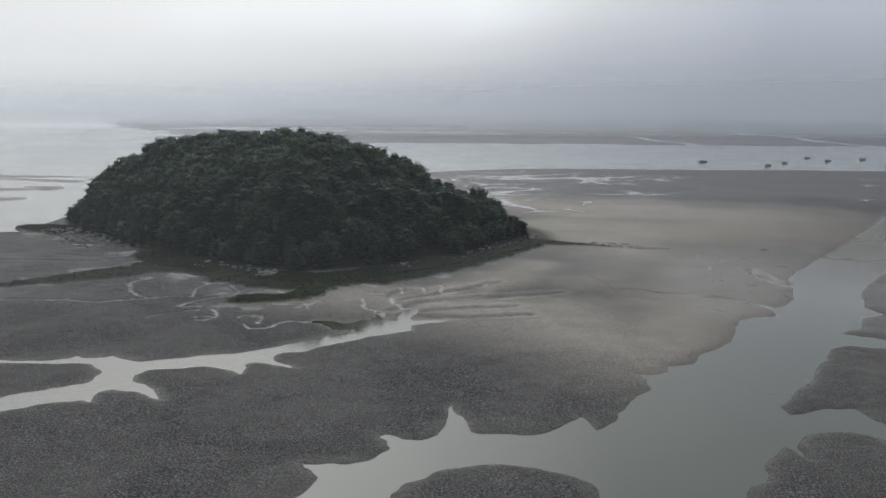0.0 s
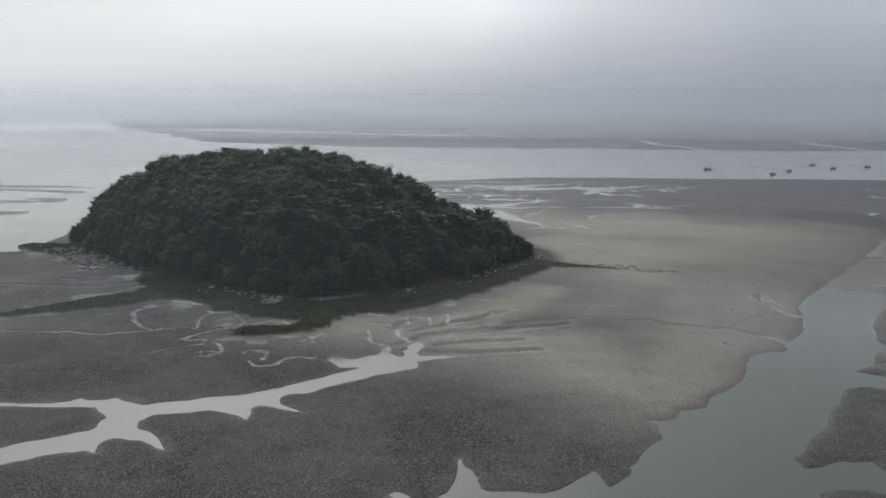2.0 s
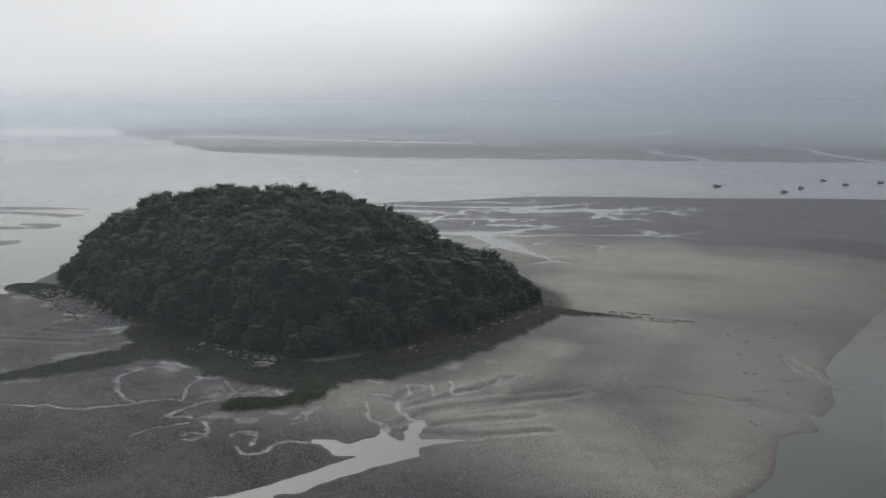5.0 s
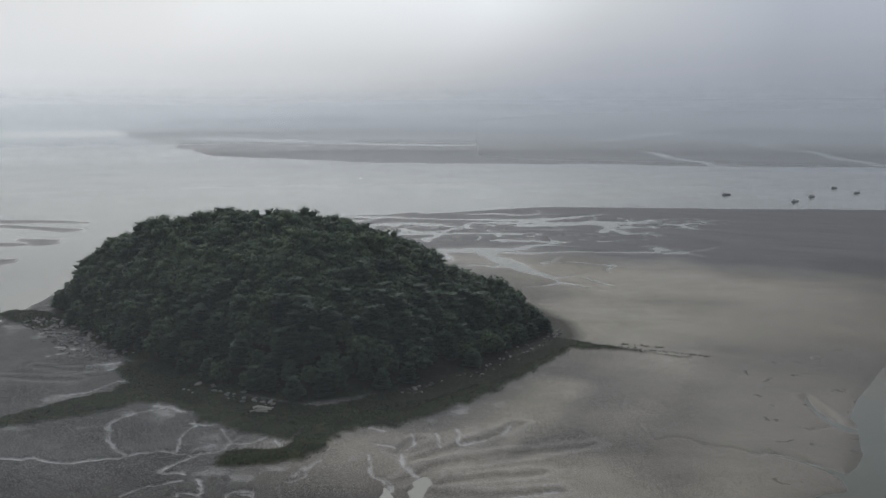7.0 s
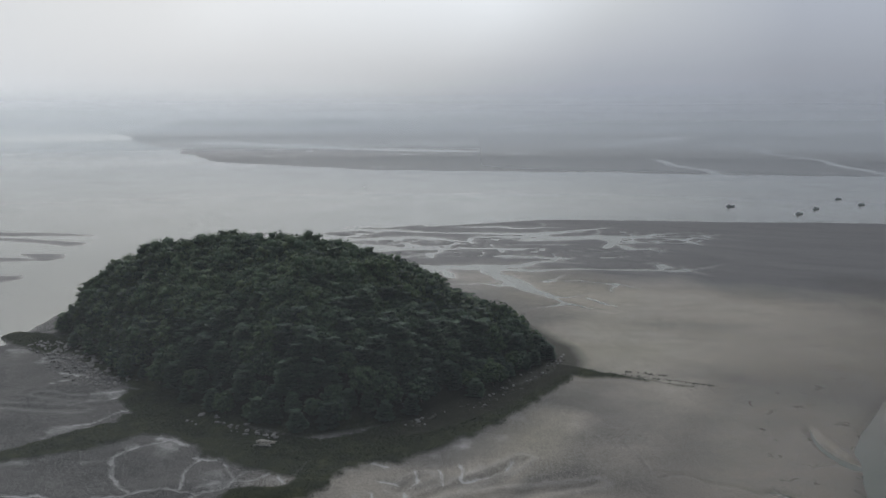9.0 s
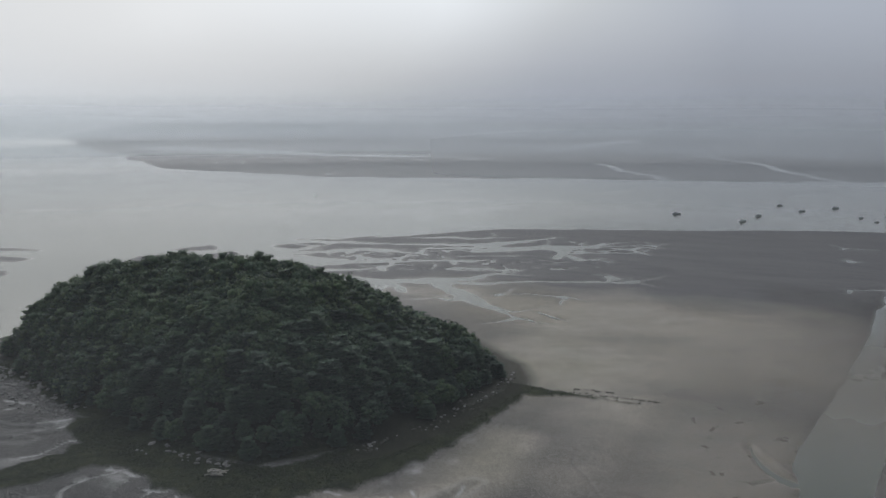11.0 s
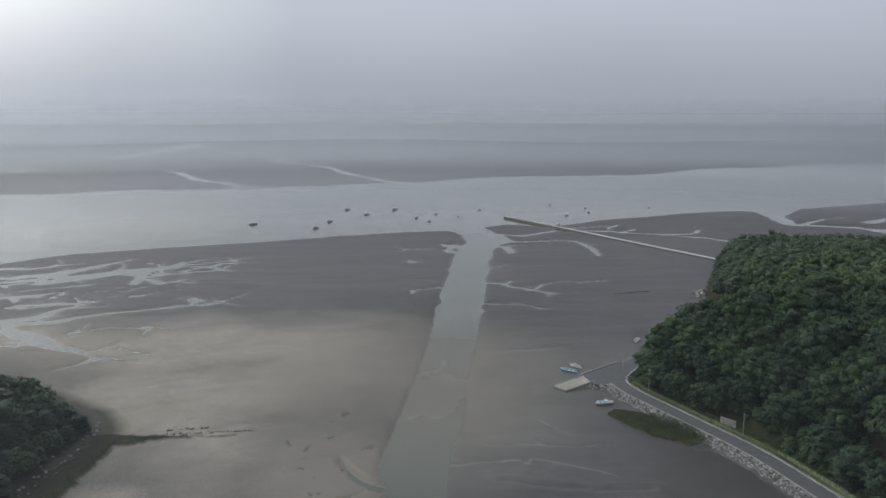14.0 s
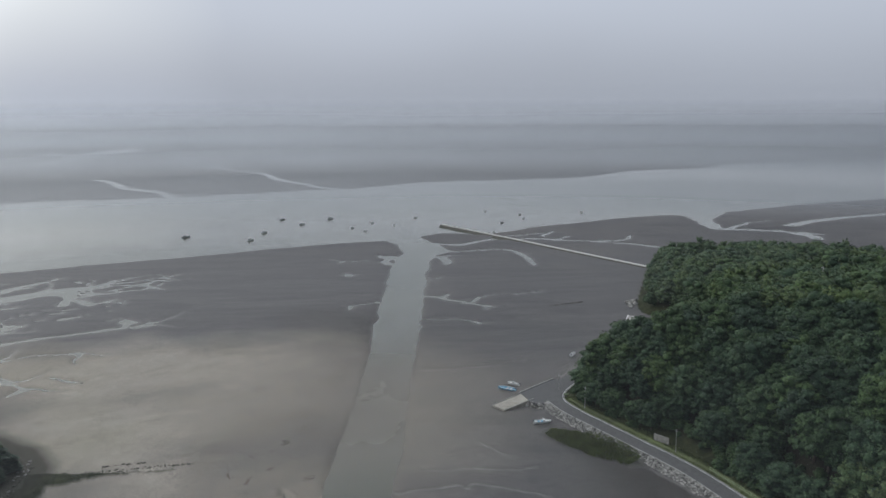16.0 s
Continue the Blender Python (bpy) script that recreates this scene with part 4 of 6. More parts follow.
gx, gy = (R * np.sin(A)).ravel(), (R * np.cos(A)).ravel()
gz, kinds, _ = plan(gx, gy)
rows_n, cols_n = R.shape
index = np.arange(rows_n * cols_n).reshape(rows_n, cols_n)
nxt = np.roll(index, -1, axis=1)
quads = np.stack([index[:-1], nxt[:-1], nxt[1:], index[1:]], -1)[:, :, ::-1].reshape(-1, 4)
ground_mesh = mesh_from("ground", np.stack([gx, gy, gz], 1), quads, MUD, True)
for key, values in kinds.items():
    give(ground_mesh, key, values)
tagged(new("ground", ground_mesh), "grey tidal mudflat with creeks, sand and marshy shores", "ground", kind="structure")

ring = np.radians(np.arange(0, 360, 2.0))
rim = [(4890 * math.sin(a), 4890 * math.cos(a), 0.0) for a in ring]
bm = bmesh.new()
bm.faces.new([bm.verts.new(v) for v in reversed(rim)])
bmesh.ops.recalc_face_normals(bm, faces=bm.faces)
water_mesh = bpy.data.meshes.new("water")
bm.to_mesh(water_mesh)
bm.free()
water_mesh.materials.append(WATER)
water_mesh.flip_normals() if water_mesh.polygons[0].normal.z < 0 else None
tagged(new("water", water_mesh), "still silty grey-green tidal water", "water", kind="structure")

# ring-shaped see-through sheets that stand in for the haze of distance
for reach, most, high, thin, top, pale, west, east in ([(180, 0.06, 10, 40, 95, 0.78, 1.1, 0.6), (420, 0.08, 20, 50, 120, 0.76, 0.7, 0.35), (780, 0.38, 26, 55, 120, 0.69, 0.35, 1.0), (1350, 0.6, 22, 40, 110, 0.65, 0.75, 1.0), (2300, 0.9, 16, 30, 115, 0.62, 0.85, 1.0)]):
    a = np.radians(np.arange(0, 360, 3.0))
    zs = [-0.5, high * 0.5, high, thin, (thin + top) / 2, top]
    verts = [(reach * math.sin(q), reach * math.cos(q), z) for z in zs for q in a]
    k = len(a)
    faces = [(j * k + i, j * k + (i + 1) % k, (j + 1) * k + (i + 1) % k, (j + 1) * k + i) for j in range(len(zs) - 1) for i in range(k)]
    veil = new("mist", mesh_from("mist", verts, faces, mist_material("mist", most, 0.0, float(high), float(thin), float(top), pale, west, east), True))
    tagged(veil, "see-through ring sheet standing in for haze over the flats", "mist", kind="structure")

# flat silt-coloured sheets standing in for low mist, to fade the channel's edges
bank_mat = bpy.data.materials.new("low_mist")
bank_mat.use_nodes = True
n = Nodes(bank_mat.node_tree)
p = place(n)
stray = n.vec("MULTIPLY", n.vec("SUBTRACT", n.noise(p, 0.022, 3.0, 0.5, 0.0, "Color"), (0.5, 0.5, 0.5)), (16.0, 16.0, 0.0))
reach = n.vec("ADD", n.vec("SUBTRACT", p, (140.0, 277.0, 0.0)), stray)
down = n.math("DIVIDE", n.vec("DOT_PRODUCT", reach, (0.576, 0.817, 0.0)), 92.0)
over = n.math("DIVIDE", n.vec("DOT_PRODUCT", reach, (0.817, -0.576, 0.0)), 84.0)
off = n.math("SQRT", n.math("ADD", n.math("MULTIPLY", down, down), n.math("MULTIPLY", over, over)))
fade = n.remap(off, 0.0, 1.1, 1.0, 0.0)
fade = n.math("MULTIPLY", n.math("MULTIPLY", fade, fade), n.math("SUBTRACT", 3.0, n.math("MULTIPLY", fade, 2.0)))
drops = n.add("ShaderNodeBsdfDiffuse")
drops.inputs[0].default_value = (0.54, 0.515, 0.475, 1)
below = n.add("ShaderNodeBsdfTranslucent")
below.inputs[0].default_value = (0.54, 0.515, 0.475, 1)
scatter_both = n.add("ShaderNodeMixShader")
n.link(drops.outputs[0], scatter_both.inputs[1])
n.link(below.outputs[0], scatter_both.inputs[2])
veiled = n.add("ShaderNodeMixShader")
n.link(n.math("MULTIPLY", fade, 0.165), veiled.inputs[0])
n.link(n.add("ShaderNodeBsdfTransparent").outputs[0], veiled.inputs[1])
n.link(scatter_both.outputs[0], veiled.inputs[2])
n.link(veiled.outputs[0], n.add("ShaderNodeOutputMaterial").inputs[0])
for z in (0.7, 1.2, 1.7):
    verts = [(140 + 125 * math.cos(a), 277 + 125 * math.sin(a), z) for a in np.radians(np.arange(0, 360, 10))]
    tagged(new("low_mist", mesh_from("low_mist", verts, [tuple(range(36))], bank_mat, True)), "flat silt-coloured sheet standing in for low mist on the channel", "mist", kind="structure")

# low wooded hills on the far shore, deep in the haze
for hx, hy, length, depth, tall in [(-380, 2680, 240, 100, 38), (-220, 2710, 250, 100, 30), (540, 2690, 100, 60, 30), (870, 2600, 220, 80, 32), (1320, 2400, 320, 90, 26)]:
    u, v = np.meshgrid(np.linspace(-1, 1, 60), np.linspace(-1, 1, 14), indexing="ij")
    x, y = hx + u * length, hy + v * depth
    z = tall * np.clip(1 - u * u, 0, 1) ** 0.7 * np.clip(1 - v * v, 0, 1) ** 0.7 * (0.8 + 0.3 * fbm(x / 70, y / 70, int(abs(hx)), 4)) - 0.3
    i = np.arange(60 * 14).reshape(60, 14)
    f = np.stack([i[:-1, :-1], i[1:, :-1], i[1:, 1:], i[:-1, 1:]], -1).reshape(-1, 4)
    tagged(new("far_hill", mesh_from("far_hill", np.stack([x.ravel(), y.ravel(), z.ravel()], 1), f, HILL, True)), "low wooded hill on the hazy far shore", "hill", kind="structure")


# ---- trees ----
def ball(level):
    """Corners and triangles of a round lump: about 40 corners, or 12 at level 0."""
    bm = bmesh.new()
    bmesh.ops.create_icosphere(bm, subdivisions=level + 1, radius=1.0)
    out = np.array([v_.co[:] for v_ in bm.verts]), np.array([[v_.index for v_ in f.verts] for f in bm.faces])
    bm.free()
    return out


TINY, TINY_FACES = ball(1)
LUMP, LUMP_FACES = ball(0)


def sprays(r_, c, out, size, flat=0.4):
    """Loose leaf sprays at points c that lean outwards: corners of triangles."""
    lean = out + r_.uniform(-0.8, 0.8, c.shape) + np.array([0, 0, flat])
    lean /= np.linalg.norm(lean, axis=1)[:, None]
    side = np.cross(lean, r_.normal(size=lean.shape))
    side /= np.linalg.norm(side, axis=1)[:, None]
    other = np.cross(lean, side)
    l = size * r_.uniform(0.5, 1.25, (len(c), 1))
    w_ = size * r_.uniform(0.3, 0.7, (len(c), 1))
    return np.stack([c - side * l, c + side * l * 0.6 + other * w_, c + side * l * 0.6 - other * w_], 1).reshape(-1, 3)


def broad_arrays(rng, radius, tall, clumps, leaves, size):
    """A broadleaf crown: a core painted dark as its shaded inside, set about with many ragged clumps and sprays of
    leaves: vertices, triangles, tint.
    """
    r_ = np.random.RandomState(rng.randrange(10 ** 6))
    shape = np.array([radius, radius, tall * 0.5])
    mid = np.array([0, 0, tall * 0.46])
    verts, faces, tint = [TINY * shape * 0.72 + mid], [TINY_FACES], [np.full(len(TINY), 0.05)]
    count = len(TINY)
    k = np.arange(clumps) + 0.5
    up = 1 - 1.62 * k / clumps
    turn = k * 2.39996 + r_.uniform(-0.5, 0.5, clumps)
    flat = np.sqrt(np.clip(1 - up * up, 0, 1))
    ways = np.stack([flat * np.cos(turn), flat * np.sin(turn), up], 1)
    reach = r_.uniform(0.62, 0.98, clumps)
    grow = radius * (3.1 / math.sqrt(clumps)) * r_.uniform(0.42, 0.82, clumps)
    shade = r_.uniform(0.0, 0.3, clumps)
    for w_, q, g_, t in zip(ways, reach, grow, shade):
        lump = LUMP * r_.uniform(0.5, 1.2, (len(LUMP), 1)) * np.array([1, 1, 0.72]) * g_
        verts.append(w_ * q * shape + mid + lump)
        faces.append(LUMP_FACES + count)
        tint.append(np.full(len(LUMP), t))
        count += len(LUMP)
    pick = r_.randint(0, clumps, leaves)
    off = r_.normal(size=(leaves, 3))
    off[:, 2] = np.abs(off[:, 2]) * 0.9 - 0.2
    off /= np.linalg.norm(off, axis=1)[:, None]
    off = off + 0.6 * ways[pick]
    off /= np.linalg.norm(off, axis=1)[:, None]
    c = ways[pick] * reach[pick, None] * shape + mid + off * grow[pick, None] * r_.uniform(0.85, 1.2, (leaves, 1)) * np.array([1, 1, 0.75])
    verts.append(sprays(r_, c, off, size))
    faces.append(count + np.arange(3 * leaves).reshape(-1, 3))
    tint.append(np.repeat(0.12 + shade[pick] + r_.uniform(0.0, 0.16, leaves), 3))
    return np.concatenate(verts), np.concatenate(faces), np.concatenate(tint)


def pine_arrays(rng, radius, tall, tiers, fans, fingers):
    """A pine: flat, ragged fans of needles in tiers about a thin core painted dark as its shaded inside."""
    r_ = np.random.RandomState(rng.randrange(10 ** 6))
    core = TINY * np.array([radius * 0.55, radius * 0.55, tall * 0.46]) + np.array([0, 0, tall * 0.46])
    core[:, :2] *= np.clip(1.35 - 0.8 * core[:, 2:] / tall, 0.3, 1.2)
    verts, tint = [], []
    for k in range(tiers):
        h = 0.06 + 0.84 * (k + r_.uniform(-0.2, 0.2)) / (tiers - 1)
        wide = radius * (1.08 - 0.66 * max(h, 0) ** 2.4)
        for j in range(fans):
            a = 6.283 * (j + r_.uniform(-0.35, 0.35)) / fans + k * 1.3
            long_ = wide * r_.uniform(0.7, 1.15)
            root = long_ * r_.uniform(0.0, 0.15)
            z = h * tall + r_.uniform(-0.25, 0.25)
            lift = r_.uniform(-0.05, 0.3)
            shade = r_.uniform(0, 0.5)
            for f in range(fingers):
                b = a + (f / (fingers - 1) - 0.5) * r_.uniform(0.9, 1.5)
                end = long_ * r_.uniform(0.72, 1.08) * (1 - 0.35 * abs(f / (fingers - 1) - 0.5))
                p0 = np.array([root * math.cos(a), root * math.sin(a), z])
                p1 = np.array([end * math.cos(b), end * math.sin(b), z + lift * end * 0.5 + r_.uniform(-0.2, 0.2)])
                across = np.array([-math.sin(b), math.cos(b), r_.uniform(-0.4, 0.4)]) * 0.4 * r_.uniform(0.7, 1.3)
                verts += [p0, p1 + across, p1 - across]
                tint += [shade + r_.uniform(0, 0.25)] * 3
    verts = np.array(verts)
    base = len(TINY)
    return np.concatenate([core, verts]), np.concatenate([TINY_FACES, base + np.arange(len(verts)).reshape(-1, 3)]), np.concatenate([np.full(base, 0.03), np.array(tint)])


def trunk_mesh(rng, tall):
    """A tapered, slightly bent trunk with three limbs."""
    bm = bmesh.new()

    def limb(points, widths):
        rings = []
        for p, r in zip(points, widths):
            rings.append([bm.verts.new((p[0] + r * math.cos(2 * math.pi * i / 6), p[1] + r * math.sin(2 * math.pi * i / 6), p[2])) for i in range(6)])
        for a, b in zip(rings, rings[1:]):
            for i in range(6):
                bm.faces.new((a[i], a[(i + 1) % 6], b[(i + 1) % 6], b[i]))
        bm.faces.new(rings[-1])
    bend = rng.uniform(-0.3, 0.3)
    limb([(0, 0, -0.6), (0, 0, 0.2), (bend * 0.5, 0.1, tall * 0.3), (bend, 0.2, tall * 0.62)], (0.24, 0.18, 0.14, 0.07))
    for k in range(3):
        a = rng.uniform(0, 6.28)
        limb([(bend * 0.5, 0.1, tall * 0.28), (bend * 0.5 + 0.8 * math.cos(a), 0.1 + 0.8 * math.sin(a), tall * 0.42), (bend + 1.5 * math.cos(a), 0.2 + 1.5 * math.sin(a), tall * 0.58)], (0.09, 0.07, 0.03))
    me = bpy.data.meshes.new("trunk")
    bm.to_mesh(me)
    bm.free()
    me.materials.append(BARK)
    return me


rng = random.Random(4)
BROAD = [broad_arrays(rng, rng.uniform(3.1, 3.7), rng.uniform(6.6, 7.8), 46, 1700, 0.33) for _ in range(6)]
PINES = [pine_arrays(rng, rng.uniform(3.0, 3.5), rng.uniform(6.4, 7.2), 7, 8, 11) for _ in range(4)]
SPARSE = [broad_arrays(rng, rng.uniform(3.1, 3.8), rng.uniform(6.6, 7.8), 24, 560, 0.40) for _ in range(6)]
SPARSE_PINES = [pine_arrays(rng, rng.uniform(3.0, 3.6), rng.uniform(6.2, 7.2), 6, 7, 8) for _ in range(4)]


def tree_model(kind, arrays, lush_lit, tall, pale):
    verts, quads, tint = arrays
    tint = tint * pale
    me = mesh_from("crown", verts, quads, LEAF, True)
    give(me, "tint", tint)
    give(me, "lush_lit", np.full(len(verts), lush_lit))
    top = new(kind)
    crown = new("crown", me)
    crown.parent = top
    crown.location.z = 0.7
    trunk = new("trunk", trunk_mesh(rng, tall))
    trunk.parent = top
    return top


def scatter(outline, spacing, seed, x0, x1, y0, y1, margin):
    r = np.random.RandomState(seed)
    xs, ys = np.meshgrid(np.arange(x0, x1, spacing), np.arange(y0, y1, spacing * 0.87), indexing="ij")
    xs = xs + (np.arange(xs.shape[1]) % 2) * spacing * 0.5 + r.uniform(-0.34, 0.34, xs.shape) * spacing
    ys = ys + r.uniform(-0.34, 0.34, ys.shape) * spacing
    xs, ys = xs.ravel(), ys.ravel()
    d = inside(outline, xs, ys)
    keep = d > margin
    return xs[keep], ys[keep], d[keep]


def forest(stand, label, group, outline, spacing, size, seed, box, margin, lush_lit, near_key, pine_share, part_of, singles, vary, pale=1.0):
    """The nearest trees as things of their own, the rest as one mass of trees."""
    xs, ys, d = scatter(outline, spacing, seed, *box, margin)
    keep = part_of(xs, ys, d)
    xs, ys, d = xs[keep], ys[keep], d[keep]
    zs = plan(xs, ys)[0]
    order = np.argsort(near_key(xs, ys))
    r = random.Random(seed)
    # where pine_share is given as two heights, pines hold the foot of the slope and broadleaf trees its top, their
    # tints also painting its shaded foot and lit top
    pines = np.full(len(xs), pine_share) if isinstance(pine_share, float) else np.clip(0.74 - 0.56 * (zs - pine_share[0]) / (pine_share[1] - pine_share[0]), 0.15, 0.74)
    models = [(tree_model("broadleaf_tree", a, lush_lit * (0.2, 0.55, 1.5, 0.4, 0.9, 0.1)[k], 5.5, pale), "broadleaf") for k, a in enumerate(BROAD)] + [(tree_model("pine_tree", a, 0.0, 6.5, 0.4 * pale), "pine") for a in PINES]
    for ob, kind in models:
        words = ("dark green layered pine tree " if kind == "pine" else "dense dark green broadleaf tree ") + label
        tagged(ob, words, "tree", group)
    used = set()
    for k in order[:singles]:
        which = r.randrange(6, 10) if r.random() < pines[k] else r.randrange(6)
        s = size * r.uniform(1 - vary, 1 + vary) * (0.68 + 0.32 * min(1.0, max(0.0, d[k] / 14)))
        m = pose(xs[k], ys[k], zs[k] - 0.3, r.uniform(-4, 4), r.uniform(-4, 4), r.uniform(0, 360))
        model = models[which][0]
        if which in used:
            ob = copy_thing(model, m)
        else:
            used.add(which)
            ob = model
            ob.matrix_basis = m
        ob.scale = (s, s, s * r.uniform(0.9, 1.15))
    for k, (ob, kind) in enumerate(models):
        if k not in used:
            for o in (*ob.children, ob):
                bpy.data.objects.remove(o)
    verts, quads, tints, greens, count = [], [], [], [], 0
    for k in order[singles:]:
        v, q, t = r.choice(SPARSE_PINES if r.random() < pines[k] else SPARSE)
        s = size * r.uniform(1 - vary, 1 + vary) * (0.68 + 0.32 * min(1.0, max(0.0, d[k] / 14)))
        a = r.uniform(0, 6.28)
        c_, s_ = math.cos(a) * s, math.sin(a) * s
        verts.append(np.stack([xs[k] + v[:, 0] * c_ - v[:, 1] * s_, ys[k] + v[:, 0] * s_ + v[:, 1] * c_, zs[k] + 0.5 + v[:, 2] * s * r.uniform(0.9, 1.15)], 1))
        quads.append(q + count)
        # lower y adds yellow-green: the sunlit end of the headland painted into the leaves
        greens.append(np.full(len(v), lush_lit * min(1.6, max(0.0, 0.45 + 0.5 * float(value_noise(np.array(xs[k] / 24), np.array(ys[k] / 24), 5)) + 0.5 * min(1.0, max(0.0, (190 - ys[k]) / 40)) + r.choice((-0.4, -0.2, 0.0, 0.1, 0.8))))))
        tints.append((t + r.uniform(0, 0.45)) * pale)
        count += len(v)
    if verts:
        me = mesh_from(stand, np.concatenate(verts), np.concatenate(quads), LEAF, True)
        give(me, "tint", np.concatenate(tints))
        give(me, "lush_lit", np.concatenate(greens))
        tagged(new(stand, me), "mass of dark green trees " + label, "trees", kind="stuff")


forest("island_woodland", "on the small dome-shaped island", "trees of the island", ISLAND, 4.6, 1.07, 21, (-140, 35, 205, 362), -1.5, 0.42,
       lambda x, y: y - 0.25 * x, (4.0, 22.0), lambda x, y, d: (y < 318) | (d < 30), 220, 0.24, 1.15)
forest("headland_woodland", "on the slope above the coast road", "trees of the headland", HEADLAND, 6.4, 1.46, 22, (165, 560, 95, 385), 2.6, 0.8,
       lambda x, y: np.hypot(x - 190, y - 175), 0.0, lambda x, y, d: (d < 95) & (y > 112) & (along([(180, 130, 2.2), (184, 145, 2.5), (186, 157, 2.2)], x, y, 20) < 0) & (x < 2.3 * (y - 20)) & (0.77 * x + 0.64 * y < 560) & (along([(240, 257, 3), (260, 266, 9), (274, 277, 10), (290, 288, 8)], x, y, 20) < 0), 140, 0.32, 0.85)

# bushes between the road and the wood
bush_model = None
for k in range(175):
    t = rng.uniform(2.2, 9.4) if k % 4 else rng.uniform(2.2, 3.6)
    i = int(t)
    x = ROAD[i][0] + (t - i) * (ROAD[i + 1][0] - ROAD[i][0]) + 7.4 + (8.0 if k % 4 else 11.0) * rng.random()
    y = ROAD[i][1] + (t - i) * (ROAD[i + 1][1] - ROAD[i][1])
    if 166 < y < 192 and x < ROAD[i][0] + 11:
        continue
    s = rng.uniform(0.22, 0.55)
    m = pose(x, y, float(plan(np.array([x]), np.array([y]))[0][0]) - 0.5, 0, 0, rng.uniform(0, 360))
    if bush_model is None:
        bush_model = tagged(new("bush"), "low green leafy bush on the road verge", "bush", "bushes beside the road")
        verts, quads, tint = SPARSE[1]
        me = mesh_from("foliage", verts, quads, LEAF, True)
        give(me, "tint", tint)
        give(me, "lush_lit", np.full(len(verts), 1.0))
        new("foliage", me).parent = bush_model
        ob = bush_model
        ob.matrix_basis = m
    else:
        ob = copy_thing(bush_model, m)
    ob.scale = (s, s, s)

# reeds: short blades in tufts
r = np.random.RandomState(8)
tx, ty = [], []
for strip in REEDS:
    for (ax, ay, aw), (bx, by, bw) in zip(strip, strip[1:]):
        n_t = int(math.hypot(bx - ax, by - ay) * (aw + bw) * (9.0 if ax > 150 else 4.2))
        q = r.rand(n_t)
        off = r.uniform(-1.1, 1.1, n_t) * (aw + q * (bw - aw))
        nx_, ny_ = -(by - ay), bx - ax
        ln = math.hypot(nx_, ny_)
        tx.append(ax + q * (bx - ax) + off * nx_ / ln)
        ty.append(ay + q * (by - ay) + off * ny_ / ln)
# the marsh round the foot of the island
q = r.rand(30000, 2)
tx.append(-125 + 200 * q[:, 0])
ty.append(175 + 115 * q[:, 1])
# verge between road and wood
for (ax, ay), (bx, by) in zip(ROAD[2:9], ROAD[3:10]):
    q = r.rand(420)
    tx.append(ax + q * (bx - ax) + 3.5 + 4.5 * r.rand(420) ** 1.3)
    ty.append(ay + q * (by - ay))
tx, ty = np.concatenate(tx), np.concatenate(ty)
tz, _, reed = plan(tx, ty)
rocky = (inside(ISLAND, tx, ty) > -11) & (tx > -14)
keep = ((reed > -0.2) & (tz > 0.55) & ~rocky) | (tx > 174)
tx, ty, tz = tx[keep], ty[keep], tz[keep]


def tufts(name, label, mat, pick, low, high, wide, blades=5):
    """Upright blades round each tuft's foot."""
    x, y, z = tx[pick], ty[pick], tz[pick]
    a = r.uniform(0, 6.28, (len(x), blades))
    tall = r.uniform(low, high, a.shape)
    px, py = x[:, None] + r.uniform(-0.35, 0.35, a.shape), y[:, None] + r.uniform(-0.35, 0.35, a.shape)
    pz = np.repeat(z[:, None], blades, 1) - 0.05
    v = np.stack([np.stack([px - wide * np.cos(a), py - wide * np.sin(a), pz], -1), np.stack([px + wide * np.cos(a), py + wide * np.sin(a), pz], -1),
                  np.stack([px + 0.15 * np.sin(a), py - 0.15 * np.cos(a), pz + tall], -1)], 2).reshape(-1, 3)
    tagged(new(name, mesh_from(name, v, np.arange(len(v)).reshape(-1, 3), mat)), label, "grass", kind="stuff")


tufts("marsh_grass", "green and brown salt-marsh grass along the shore", GRASS, tx < 150, 0.12, 0.32, 0.10)
tufts("roadside_grass", "yellow-green reeds and grass beside the road", BRIGHT_GRASS, tx >= 150, 0.25, 0.8, 0.12)


# ---- tools for built things ----
def part(name, bm, mat, parent, label=""):
    me = bpy.data.meshes.new(name)
    bmesh.ops.recalc_face_normals(bm, faces=bm.faces)
    bm.to_mesh(me)
    bm.free()
    me.materials.append(mat)
    ob = new(name, me)
    ob.parent = parent
    if label:
        ob["label"] = label
    return ob


def box(bm, x, y, z, sx, sy, sz, bevel=0.0, turn=None):
    """A box by its middle and size, with its edges taken off."""
    got = bmesh.ops.create_cube(bm, size=1.0, matrix=Matrix.Translation((x, y, z)) @ (turn or Matrix()) @ Matrix.Diagonal((sx, sy, sz, 1)))
    if bevel:
        edges = list({e for v in got["verts"] for e in v.link_edges})
        bmesh.ops.bevel(bm, geom=edges, offset=bevel, segments=1, affect="EDGES")


